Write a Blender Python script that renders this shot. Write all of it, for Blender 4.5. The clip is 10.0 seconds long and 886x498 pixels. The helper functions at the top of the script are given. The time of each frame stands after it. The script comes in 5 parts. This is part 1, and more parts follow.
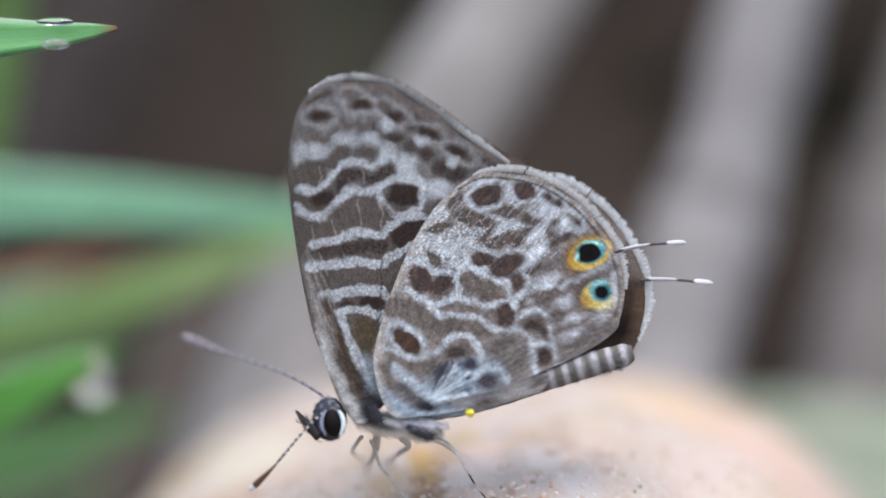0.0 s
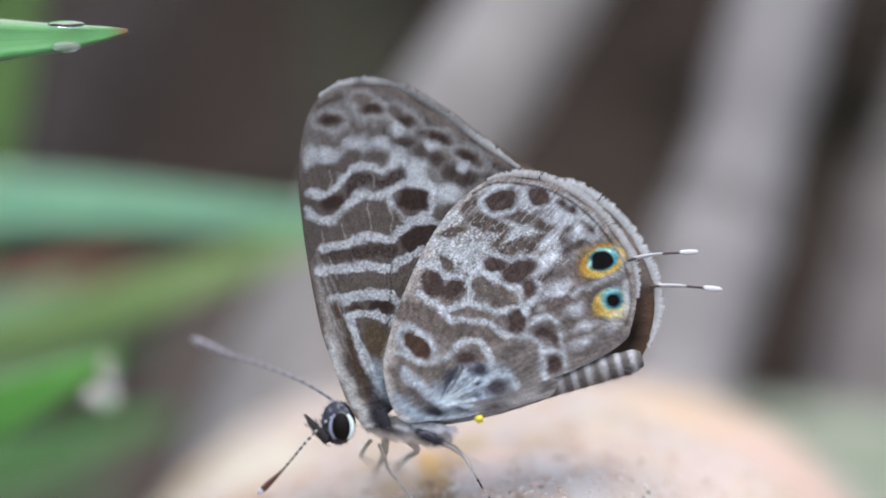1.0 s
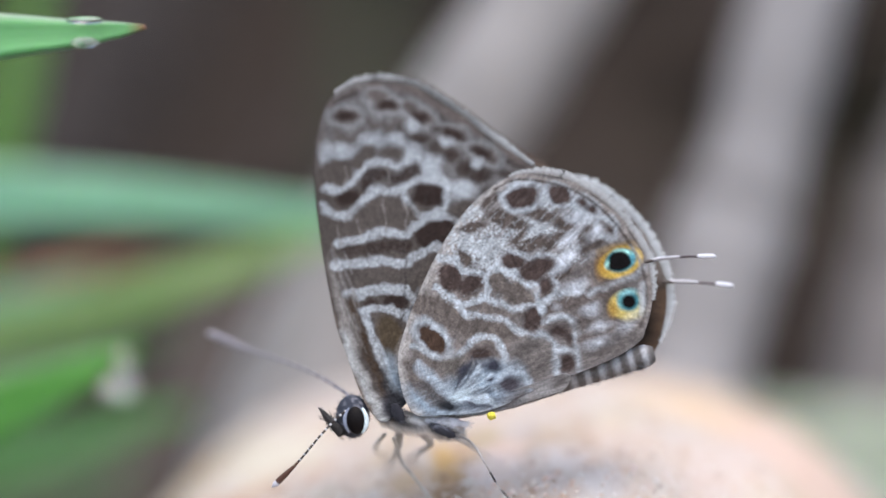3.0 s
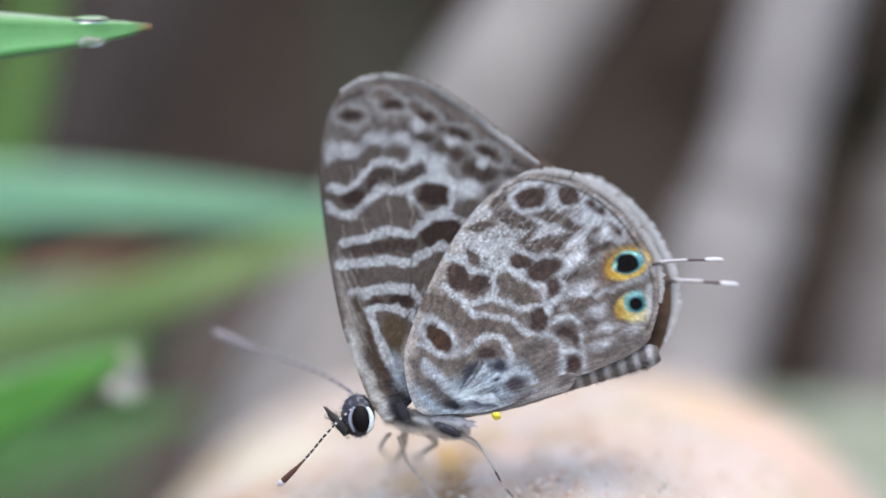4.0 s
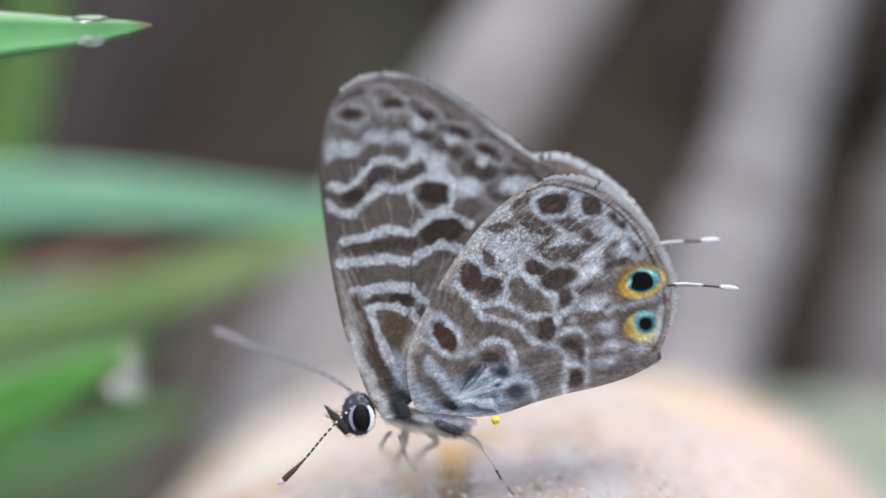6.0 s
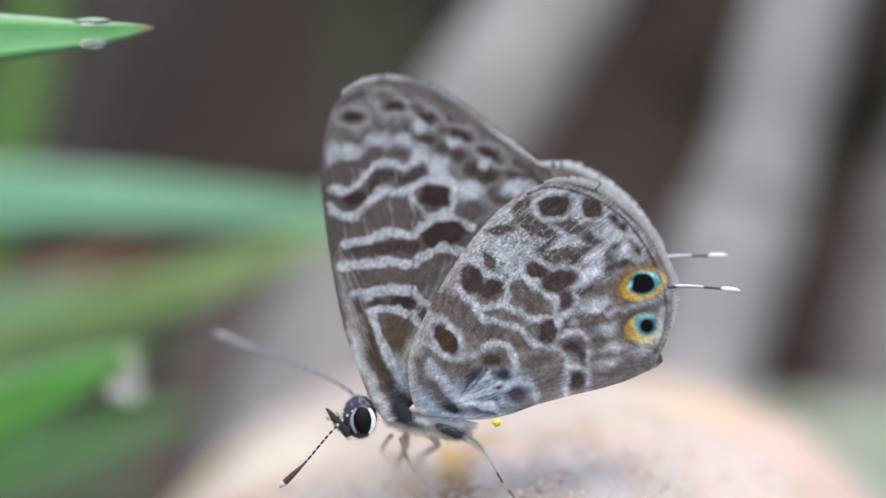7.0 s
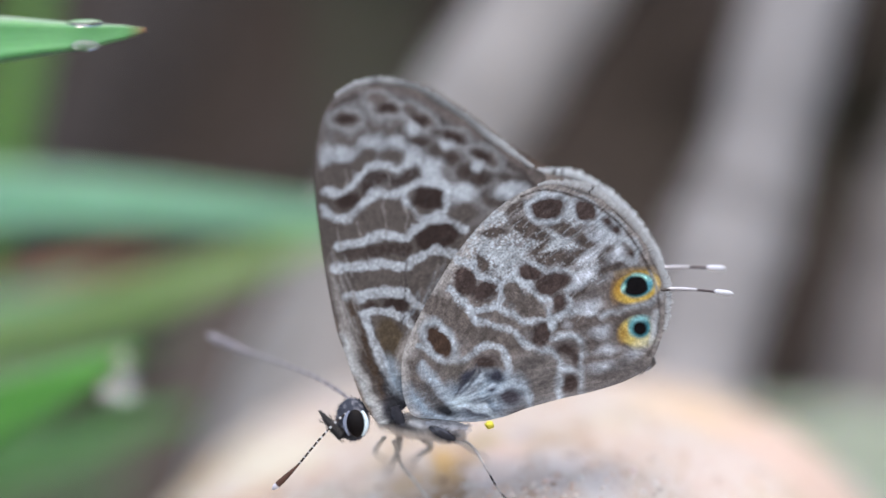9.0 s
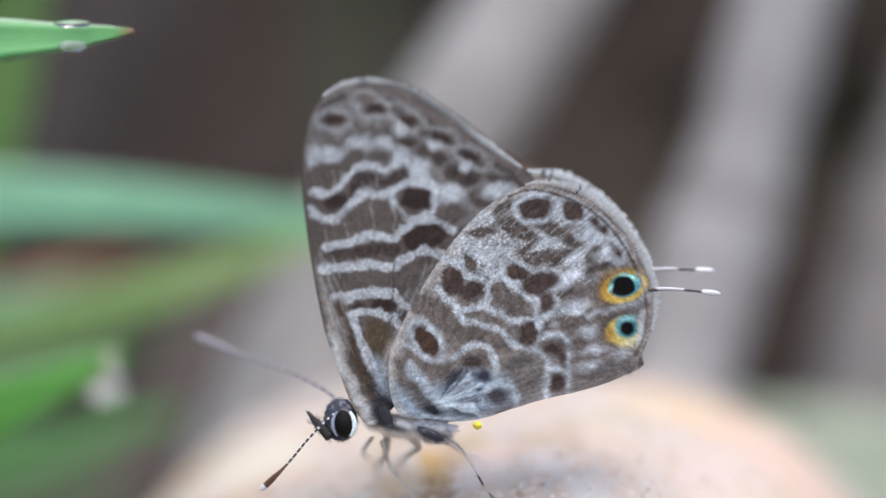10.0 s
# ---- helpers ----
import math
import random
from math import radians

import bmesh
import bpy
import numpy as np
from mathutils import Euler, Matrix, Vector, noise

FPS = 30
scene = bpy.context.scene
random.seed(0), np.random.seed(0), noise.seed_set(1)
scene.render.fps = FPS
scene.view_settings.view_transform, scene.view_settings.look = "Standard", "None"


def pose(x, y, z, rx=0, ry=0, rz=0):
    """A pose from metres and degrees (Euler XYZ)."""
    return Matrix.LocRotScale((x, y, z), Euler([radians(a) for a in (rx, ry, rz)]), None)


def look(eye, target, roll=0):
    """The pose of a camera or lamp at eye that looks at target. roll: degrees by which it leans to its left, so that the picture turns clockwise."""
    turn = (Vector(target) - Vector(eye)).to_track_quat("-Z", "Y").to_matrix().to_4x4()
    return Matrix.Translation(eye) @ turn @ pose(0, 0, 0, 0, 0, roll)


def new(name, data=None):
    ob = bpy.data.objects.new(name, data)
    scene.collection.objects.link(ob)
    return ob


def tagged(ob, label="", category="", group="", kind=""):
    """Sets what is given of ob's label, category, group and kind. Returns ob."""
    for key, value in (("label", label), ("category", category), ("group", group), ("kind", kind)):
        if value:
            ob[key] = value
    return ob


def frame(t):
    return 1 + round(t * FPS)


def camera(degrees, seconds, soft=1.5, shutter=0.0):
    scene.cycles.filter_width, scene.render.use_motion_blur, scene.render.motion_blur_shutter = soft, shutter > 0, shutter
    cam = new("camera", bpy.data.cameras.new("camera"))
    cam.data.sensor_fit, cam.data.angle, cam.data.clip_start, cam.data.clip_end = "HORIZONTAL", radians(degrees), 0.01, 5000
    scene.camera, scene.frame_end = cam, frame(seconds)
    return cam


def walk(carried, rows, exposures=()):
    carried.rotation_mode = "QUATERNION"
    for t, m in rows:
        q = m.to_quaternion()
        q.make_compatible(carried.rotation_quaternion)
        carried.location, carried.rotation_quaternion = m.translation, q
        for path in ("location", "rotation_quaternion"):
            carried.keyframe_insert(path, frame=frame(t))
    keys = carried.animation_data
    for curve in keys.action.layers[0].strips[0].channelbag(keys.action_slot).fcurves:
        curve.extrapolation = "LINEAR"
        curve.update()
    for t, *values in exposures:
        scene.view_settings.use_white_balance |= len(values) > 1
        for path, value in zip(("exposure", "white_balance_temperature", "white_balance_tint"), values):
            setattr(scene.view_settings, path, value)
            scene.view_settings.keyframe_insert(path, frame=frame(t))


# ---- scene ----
from mathutils.bvhtree import BVHTree

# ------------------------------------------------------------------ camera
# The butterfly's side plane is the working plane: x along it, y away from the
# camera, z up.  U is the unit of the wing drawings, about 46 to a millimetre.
U = 2.169e-5
PITCH = -5.0
BASE = pose(0, 0, 0.050, PITCH, 0, 0)
DIST = 0.200


def at(x, y, depth=0.0):
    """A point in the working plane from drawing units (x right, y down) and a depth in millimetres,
    spread with the depth so that it stays on its line of sight."""
    k = (DIST + depth * 0.001) / DIST
    return Vector(((x - 784) * U * k, depth * 0.001, (441 - y) * U * k))


def world(x, y, depth=0.0):
    return BASE @ at(x, y, depth)


cam = camera(9.72, 10.0, soft=1.7)
cam.data.dof.use_dof = True
cam.data.dof.focus_distance = DIST - 0.0002
cam.data.dof.aperture_fstop = 21.0
cam.data.dof.aperture_blades = 0

# seconds, millimetres forward, degrees of turn, tilt and roll
PATH = [
    (0, 2.02, -0.3215, 0.0331, -0.466), (0.5, 2.07, -0.2668, 0.0722, -0.377),
    (1, 1.91, -0.2147, 0.0847, -0.134), (1.5, 1.91, -0.1743, 0.0669, -0.074),
    (2, 1.24, -0.1488, 0.0506, 0.036), (2.5, 0.56, -0.0828, 0.0394, 0.059),
    (4, -0.04, 0.0017, 0.0264, 0.155), (4.5, 0.17, 0.0150, 0.0167, 0.207),
    (5, -0.05, 0.0082, 0.0020, 0.083), (5.5, 0.00, 0.0, 0.0, 0.0),
    (7, -0.02, 0.0200, 0.0405, 0.097), (7.5, 0.03, 0.0313, 0.0434, 0.113),
    (8, 0.05, 0.0400, 0.0639, 0.257), (8.5, 0.12, -0.0182, 0.0612, 0.139),
    (9, 0.08, -0.0557, 0.0671, 0.156), (9.5, 0.12, -0.1459, 0.0656, 0.094),
    (10, 0.10, -0.1896, 0.0732, 0.110),
]


def eye_pose(mm, turn, tilt, roll):
    return (BASE @ pose(0, -DIST + mm * 0.001, 0, 90, 0, 0) @ pose(0, 0, 0, 0, turn, 0)
            @ pose(0, 0, 0, tilt, 0, 0) @ pose(0, 0, 0, 0, 0, roll))


walk(cam, [(t, eye_pose(*row)) for t, *row in PATH],
     [(0, 0.73, 6350, 8), (2.5, 0.81, 6350, 8), (4.5, 0.84, 6350, 8), (10, 0.83, 6350, 8)])

# ------------------------------------------------------------------ light: bright overcast
sky_world = bpy.data.worlds.new("overcast_sky")
scene.world = sky_world
sky_world.use_nodes = True
wn = sky_world.node_tree
sky = wn.nodes.new("ShaderNodeTexSky")
sky.sky_type = "NISHITA"
sky.sun_disc = False
sky.sun_elevation = radians(70)
sky.sun_rotation = radians(174)
sky.dust_density = 4.0
sky.air_density = 1.0
wn.links.new(sky.outputs[0], wn.nodes["Background"].inputs[0])
wn.nodes["Background"].inputs[1].default_value = 0.14

sun = new("sun", bpy.data.lights.new("sun", "SUN"))
sun.data.energy = 0.95
sun.data.angle = radians(120)
sun.data.color = (1.0, 0.975, 0.94)
sun.matrix_world = look((0.10, -0.45, 1.30), (0, 0, 0.05))


# ------------------------------------------------------------------ materials
def material(name, rough=0.6):
    m = bpy.data.materials.new(name)
    m.use_nodes = True
    n, l = m.node_tree.nodes, m.node_tree.links
    p = n["Principled BSDF"]
    p.inputs["Roughness"].default_value = rough
    return m, n, l, p


def noise_node(n, l, scale, detail=4.0, rough=0.55, vec=None):
    t = n.new("ShaderNodeTexNoise")
    t.inputs["Scale"].default_value = scale
    t.inputs["Detail"].default_value = detail
    t.inputs["Roughness"].default_value = rough
    if vec is None:
        c = n.new("ShaderNodeTexCoord")
        vec = c.outputs["Object"]
    l.new(vec, t.inputs["Vector"])
    return t


def ramp_node(n, l, src, stops):
    r = n.new("ShaderNodeValToRGB")
    els = r.color_ramp.elements
    while len(els) < len(stops):
        els.new(0.5)
    for e, (pos, col) in zip(els, stops):
        e.position = pos
        e.color = (*col, 1)
    l.new(src, r.inputs[0])
    return r


def mix_node(n, l, kind, fac, a, b):
    x = n.new("ShaderNodeMix")
    x.data_type = "RGBA"
    x.blend_type = kind
    for sock, v in ((x.inputs[0], fac), (x.inputs[6], a), (x.inputs[7], b)):
        if isinstance(v, (int, float)):
            sock.default_value = v
        elif isinstance(v, tuple):
            sock.default_value = (*v, 1)
        else:
            l.new(v, sock)
    return x.outputs[2]


def bump_node(n, l, p, src, dist, strength=0.6):
    b = n.new("ShaderNodeBump")
    b.inputs["Distance"].default_value = dist
    b.inputs["Strength"].default_value = strength
    l.new(src, b.inputs["Height"])
    l.new(b.outputs[0], p.inputs["Normal"])


def pigment_material(name, rough=0.75, grain=16000, amount=0.35, bump=1.2e-5, sheen=0.0, thin=0.0):
    """Colour from the mesh's pigment, broken up by fine scales. thin: the share of light that passes through."""
    m, n, l, p = material(name, rough)
    a = n.new("ShaderNodeVertexColor")
    a.layer_name = "pigment"
    f = noise_node(n, l, grain, 3.0, 0.7)
    r = ramp_node(n, l, f.outputs["Fac"], [(0.34, (0.52,) * 3), (0.66, (1.34,) * 3)])
    c = mix_node(n, l, "MULTIPLY", amount, a.outputs["Color"], r.outputs["Color"])
    g = noise_node(n, l, 1500, 4.0)
    r2 = ramp_node(n, l, g.outputs["Fac"], [(0.3, (0.82,) * 3), (0.7, (1.1,) * 3)])
    c = mix_node(n, l, "MULTIPLY", 0.5, c, r2.outputs["Color"])
    l.new(c, p.inputs["Base Color"])
    p.inputs["Specular IOR Level"].default_value = 0.1
    p.inputs["Sheen Weight"].default_value = sheen
    bump_node(n, l, p, f.outputs["Fac"], bump, 0.5)
    if thin:
        back = n.new("ShaderNodeBsdfTranslucent")
        l.new(c, back.inputs["Color"])
        both = n.new("ShaderNodeMixShader")
        both.inputs[0].default_value = thin
        l.new(p.outputs[0], both.inputs[1])
        l.new(back.outputs[0], both.inputs[2])
        l.new(both.outputs[0], n["Material Output"].inputs["Surface"])
    return m


def plain_material(name, col, rough=0.6, scale=3000, spread=0.25, bump=1e-5, spec=0.5):
    m, n, l, p = material(name, rough)
    f = noise_node(n, l, scale, 5.0)
    dark = tuple(c * (1 - spread) for c in col)
    lite = tuple(min(1.0, c * (1 + spread)) for c in col)
    r = ramp_node(n, l, f.outputs["Fac"], [(0.3, dark), (0.7, lite)])
    l.new(r.outputs["Color"], p.inputs["Base Color"])
    p.inputs["Specular IOR Level"].default_value = spec
    bump_node(n, l, p, f.outputs["Fac"], bump)
    return m


def rock_material():
    m, n, l, p = material("sandy_rock", 0.9)
    p.inputs["Specular IOR Level"].default_value = 0.2
    tc = n.new("ShaderNodeTexCoord")
    drawn = n.new("ShaderNodeMapping")
    drawn.inputs["Scale"].default_value = (1.0, 0.30, 0.8)
    l.new(tc.outputs["Object"], drawn.inputs[0])
    long = drawn.outputs[0]
    big = noise_node(n, l, 130, 4.0, 0.6, long)
    base = ramp_node(n, l, big.outputs["Fac"], [(0.30, (0.52, 0.42, 0.285)), (0.42, (0.565, 0.525, 0.44)),
                                                (0.50, (0.56, 0.525, 0.49)), (0.60, (0.55, 0.49, 0.44)), (0.70, (0.55, 0.435, 0.35))])
    mid = noise_node(n, l, 480, 6.0, 0.65, long)
    blot = ramp_node(n, l, mid.outputs["Fac"], [(0.28, (0.70, 0.52, 0.33)), (0.40, (0.90, 0.78, 0.62)),
                                                (0.48, (1.0, 0.97, 0.94)), (0.58, (1.0, 1.0, 1.0)), (0.68, (1.0, 0.86, 0.79))])
    c = mix_node(n, l, "MULTIPLY", 0.85, base.outputs["Color"], blot.outputs["Color"])
    grit = noise_node(n, l, 1300, 4.0, 0.6, long)
    gr = ramp_node(n, l, grit.outputs["Fac"], [(0.30, (0.60, 0.42, 0.30)), (0.42, (0.93, 0.82, 0.75)), (0.52, (1, 1, 1)), (0.66, (1.0, 0.88, 0.84))])
    c = mix_node(n, l, "MULTIPLY", 0.75, c, gr.outputs["Color"])
    fine = noise_node(n, l, 2600, 6.0, 0.7)
    sp = ramp_node(n, l, fine.outputs["Fac"], [(0.30, (0.45, 0.38, 0.34)), (0.42, (1, 1, 1))])
    c = mix_node(n, l, "MULTIPLY", 0.5, c, sp.outputs["Color"])
    l.new(c, p.inputs["Base Color"])
    bump_node(n, l, p, fine.outputs["Fac"], 1.2e-4, 0.5)
    return m


def stain(m, centre, radius, col, strong=0.8):
    """Lay an uneven blotch of another colour over a material, round a point of the object's space."""
    n, l = m.node_tree.nodes, m.node_tree.links
    base = n["Principled BSDF"].inputs["Base Color"]
    under = base.links[0].from_socket
    c = n.new("ShaderNodeTexCoord")
    w = noise_node(n, l, 900, 4.0, 0.6)
    sh = n.new("ShaderNodeVectorMath")
    sh.operation = "MULTIPLY_ADD"
    sh.inputs[1].default_value = (radius * 1.6,) * 3
    l.new(w.outputs["Color"], sh.inputs[0])
    l.new(c.outputs["Object"], sh.inputs[2])
    sq = n.new("ShaderNodeVectorMath")
    sq.operation = "MULTIPLY"
    sq.inputs[1].default_value = (1, 0.3, 1)
    l.new(sh.outputs[0], sq.inputs[0])
    d = n.new("ShaderNodeVectorMath")
    d.operation = "DISTANCE"
    l.new(sq.outputs[0], d.inputs[0])
    mid = Vector(centre) + Vector((radius * 0.8,) * 3)
    d.inputs[1].default_value = (mid.x, mid.y * 0.3, mid.z)
    s = n.new("ShaderNodeMath")
    s.operation = "DIVIDE"
    s.inputs[1].default_value = radius * 2
    l.new(d.outputs["Value"], s.inputs[0])
    r = ramp_node(n, l, s.outputs[0], [(0.25, (strong,) * 3), (0.6, (0, 0, 0))])
    l.new(mix_node(n, l, "MIX", r.outputs["Color"], under, col), base)


def soil_material():
    m, n, l, p = material("dark_soil", 0.95)
    big = noise_node(n, l, 9, 5.0)
    base = ramp_node(n, l, big.outputs["Fac"], [(0.3, (0.027, 0.0205, 0.0165)), (0.5, (0.047, 0.037, 0.031)),
                                                (0.58, (0.040, 0.041, 0.025)), (0.72, (0.066, 0.053, 0.044))])
    fine = noise_node(n, l, 160, 6.0, 0.7)
    sp = ramp_node(n, l, fine.outputs["Fac"], [(0.3, (0.5, 0.5, 0.5)), (0.7, (1.4, 1.35, 1.3))])
    l.new(mix_node(n, l, "MULTIPLY", 0.8, base.outputs["Color"], sp.outputs["Color"]), p.inputs["Base Color"])
    p.inputs["Specular IOR Level"].default_value = 0.1
    bump_node(n, l, p, fine.outputs["Fac"], 4e-3, 0.8)
    return m


def blade_material(name, lo, hi, tip=None, rough=0.42, edge=1.0):
    """Grass blade: fine lengthwise veins and a mottled green."""
    m, n, l, p = material(name, rough)
    c = n.new("ShaderNodeTexCoord")
    uv = n.new("ShaderNodeUVMap")
    uv.uv_map = "along"
    mp = n.new("ShaderNodeMapping")
    mp.inputs["Scale"].default_value = (26, 1.2, 1)
    l.new(uv.outputs[0], mp.inputs[0])
    v = noise_node(n, l, 1.6, 3.0, 0.6, mp.outputs[0])
    r = ramp_node(n, l, v.outputs["Fac"], [(0.3, lo), (0.7, hi)])
    f = noise_node(n, l, 260, 5.0, 0.6, c.outputs["Object"])
    r2 = ramp_node(n, l, f.outputs["Fac"], [(0.3, (0.75, 0.78, 0.7)), (0.7, (1.12, 1.1, 1.05))])
    col = mix_node(n, l, "MULTIPLY", 0.7, r.outputs["Color"], r2.outputs["Color"])
    sep = n.new("ShaderNodeSeparateXYZ")
    l.new(uv.outputs[0], sep.inputs[0])
    rim = ramp_node(n, l, sep.outputs[0], [(0.0, (0.55 * edge,) * 3), (0.12, (0, 0, 0)), (0.84, (0, 0, 0)), (1.0, (0.75 * edge,) * 3)])
    col = mix_node(n, l, "MIX", rim.outputs["Color"], col, (0.50, 0.60, 0.50))
    if tip:
        tr = ramp_node(n, l, sep.outputs[1], [(0.994, (0, 0, 0)), (1.0, (1, 1, 1))])
        col = mix_node(n, l, "MIX", tr.outputs["Color"], col, tip)
    l.new(col, p.inputs["Base Color"])
    p.inputs["Subsurface Weight"].default_value = 0.15
    p.inputs["Subsurface Radius"].default_value = (0.3, 0.6, 0.15)
    p.inputs["Subsurface Scale"].default_value = 0.0006
    bump_node(n, l, p, v.outputs["Fac"], 5e-5, 0.5)
    return m


WING = pigment_material("wing_scales", 0.8, 15000, 0.6, thin=0.15)
FUR = pigment_material("body_fur", 0.85, 9000, 0.4)
FRINGE = pigment_material("fringe_scales", 0.7, 9000, 0.3)
EYE = plain_material("eye_black", (0.008, 0.006, 0.006), 0.45, 20000, 0.4, 2e-6, 0.12)
PALP = plain_material("palp_dark", (0.025, 0.022, 0.022), 0.7, 9000, 0.4)
POLLEN = plain_material("pollen_yellow", (0.86, 0.70, 0.06), 0.6, 9000, 0.3)
ROCK = rock_material()
SOIL = soil_material()
STALK = plain_material("dry_stalk", (0.295, 0.282, 0.286), 0.7, 320, 0.22, 1e-4, 0.3)
STALK_WARM = plain_material("dry_stalk_warm", (0.30, 0.283, 0.278), 0.7, 320, 0.22, 1e-4, 0.3)
STALK_DARK = plain_material("dry_stalk_brown", (0.225, 0.202, 0.193), 0.75, 320, 0.3, 1e-4, 0.3)
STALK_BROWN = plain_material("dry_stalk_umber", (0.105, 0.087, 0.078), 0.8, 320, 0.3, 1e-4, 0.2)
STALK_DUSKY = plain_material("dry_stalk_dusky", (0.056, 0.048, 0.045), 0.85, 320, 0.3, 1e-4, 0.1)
LITTER = plain_material("leaf_litter", (0.050, 0.037, 0.030), 0.95, 120, 0.5, 2e-4, 0.2)
DRY_LEAF = plain_material("dry_leaf", (0.30, 0.15, 0.085), 0.7, 300, 0.35, 1e-4, 0.3)
CRUMB = plain_material("dirt_crumb", (0.62, 0.44, 0.32), 0.9, 4000, 0.4, 5e-5, 0.2)
CRUMB_PALE = plain_material("dirt_crumb_pale", (0.84, 0.70, 0.63), 0.9, 4000, 0.3, 5e-5, 0.2)
GREEN = blade_material("grass_green", (0.075, 0.27, 0.075), (0.145, 0.41, 0.15), (0.35, 0.16, 0.09))
GREEN_BRIGHT = blade_material("grass_bright_green", (0.055, 0.21, 0.022), (0.105, 0.33, 0.045), None, 0.42, 0.4)
GREEN_DEEP = blade_material("grass_deep_green", (0.05, 0.165, 0.035), (0.085, 0.24, 0.055), None, 0.5, 0.3)
GLAUCOUS = blade_material("grass_glaucous", (0.075, 0.235, 0.135), (0.15, 0.37, 0.235), None, 0.42, 0.6)
YELLOWING = blade_material("grass_yellowing", (0.11, 0.225, 0.05), (0.195, 0.31, 0.085), None, 0.42, 0.5)
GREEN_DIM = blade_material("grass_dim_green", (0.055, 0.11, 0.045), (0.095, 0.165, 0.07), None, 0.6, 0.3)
OLIVE = blade_material("grass_olive", (0.075, 0.20, 0.03), (0.13, 0.28, 0.045), None, 0.5, 0.4)
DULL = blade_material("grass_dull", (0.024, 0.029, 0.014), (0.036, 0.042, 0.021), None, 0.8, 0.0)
GREYGREEN = blade_material("ground_grey_green", (0.33, 0.38, 0.30), (0.43, 0.47, 0.39), None, 0.5, 0.3)


def water_material(name="dew_water", clear=1.0, rough=0.0):
    m, n, l, p = material(name, rough)
    p.inputs["Base Color"].default_value = (1, 1, 1, 1)
    p.inputs["Transmission Weight"].default_value = clear
    p.inputs["IOR"].default_value = 1.333
    return m


DEW = water_material()
# white mixed into the water stands for sky light seen in the drops
DEW_SKY_WHITE = water_material("sky_white_dew", 0.84, 0.10)


# ------------------------------------------------------------------ mesh helpers
def link_mesh(name, bm, mat, parent=None, label=""):
    me = bpy.data.meshes.new(name)
    bm.to_mesh(me)
    bm.free()
    for poly in me.polygons:
        poly.use_smooth = True
    me.materials.append(mat)
    ob = new(name, me)
    ob.parent = parent
    if label:
        ob["label"] = label
    return ob


def part(name, bm, mat, parent, label=""):
    return link_mesh(name, bm, mat, parent, label)


def array_mesh(name, verts, faces, mat, parent=None, label="", colours=None):
    me = bpy.data.meshes.new(name)
    me.from_pydata([tuple(v) for v in verts], [], [tuple(f) for f in faces])
    me.polygons.foreach_set("use_smooth", [True] * len(me.polygons))
    if colours is not None:
        lay = me.color_attributes.new("pigment", "FLOAT_COLOR", "POINT")
        rgba = np.ones((len(verts), 4), dtype=np.float32)
        rgba[:, :3] = np.clip(colours, 0, 1)
        lay.data.foreach_set("color", rgba.ravel())
    me.materials.append(mat)
    me.update()
    ob = new(name, me)
    ob.parent = parent
    if label:
        ob["label"] = label
    return ob


def spline(points, per=10, closed=False):
    """Catmull-Rom curve through the points, as an array."""
    p = np.array([list(q) for q in points], dtype=float)
    n = len(p)
    out = []
    for i in range(n if closed else n - 1):
        if closed:
            a, b, c, d = p[i - 1], p[i], p[(i + 1) % n], p[(i + 2) % n]
        else:
            a, b, c, d = p[max(i - 1, 0)], p[i], p[i + 1], p[min(i + 2, n - 1)]
        for k in range(per):
            t = k / per
            out.append(0.5 * (2 * b + (c - a) * t + (2 * a - 5 * b + 4 * c - d) * t * t
                              + (3 * b - a - 3 * c + d) * t ** 3))
    if not closed:
        out.append(p[-1])
    return np.array(out)


def resample(c, count, closed=False):
    q = np.vstack([c, c[:1]]) if closed else c
    s = np.r_[0, np.cumsum(np.linalg.norm(np.diff(q, axis=0), axis=1))]
    t = np.linspace(0, s[-1], count, endpoint=not closed)
    return np.stack([np.interp(t, s, q[:, i]) for i in range(q.shape[1])], 1)


def tube(bm, pts, radii, sides=8, flat=1.0):
    """A tube along pts with a radius at each of them, closed at both ends."""
    pts = [Vector(p) for p in pts]
    rings = []
    for i, p in enumerate(pts):
        d = (pts[min(i + 1, len(pts) - 1)] - pts[max(i - 1, 0)]).normalized()
        side = d.cross(Vector((0, 1, 0)))
        if side.length < 0.05:
            side = d.cross(Vector((1, 0, 0)))
        side.normalize()
        up = side.cross(d).normalized()
        rings.append([bm.verts.new(p + (side * math.cos(a) + up * math.sin(a) * flat) * radii[i])
                      for a in (2 * math.pi * k / sides for k in range(sides))])
    for a, b in zip(rings, rings[1:]):
        for k in range(sides):
            bm.faces.new((a[k], a[(k + 1) % sides], b[(k + 1) % sides], b[k]))
    bm.faces.new(rings[0][::-1])
    bm.faces.new(rings[-1])
    return rings


def blob_mesh(bm, centre, radii, turn=None, seg=24, rings=16, rough=0.0, freq=1.0):
    made = bmesh.ops.create_uvsphere(bm, u_segments=seg, v_segments=rings, radius=1.0)["verts"]
    r = turn or Matrix.Identity(3)
    for v in made:
        k = 1 + rough * noise.noise(v.co * freq + Vector(centre) * 1000)
        v.co = Vector(centre) + r @ Vector((v.co.x * radii[0] * k, v.co.y * radii[1] * k, v.co.z * radii[2] * k))
    return made


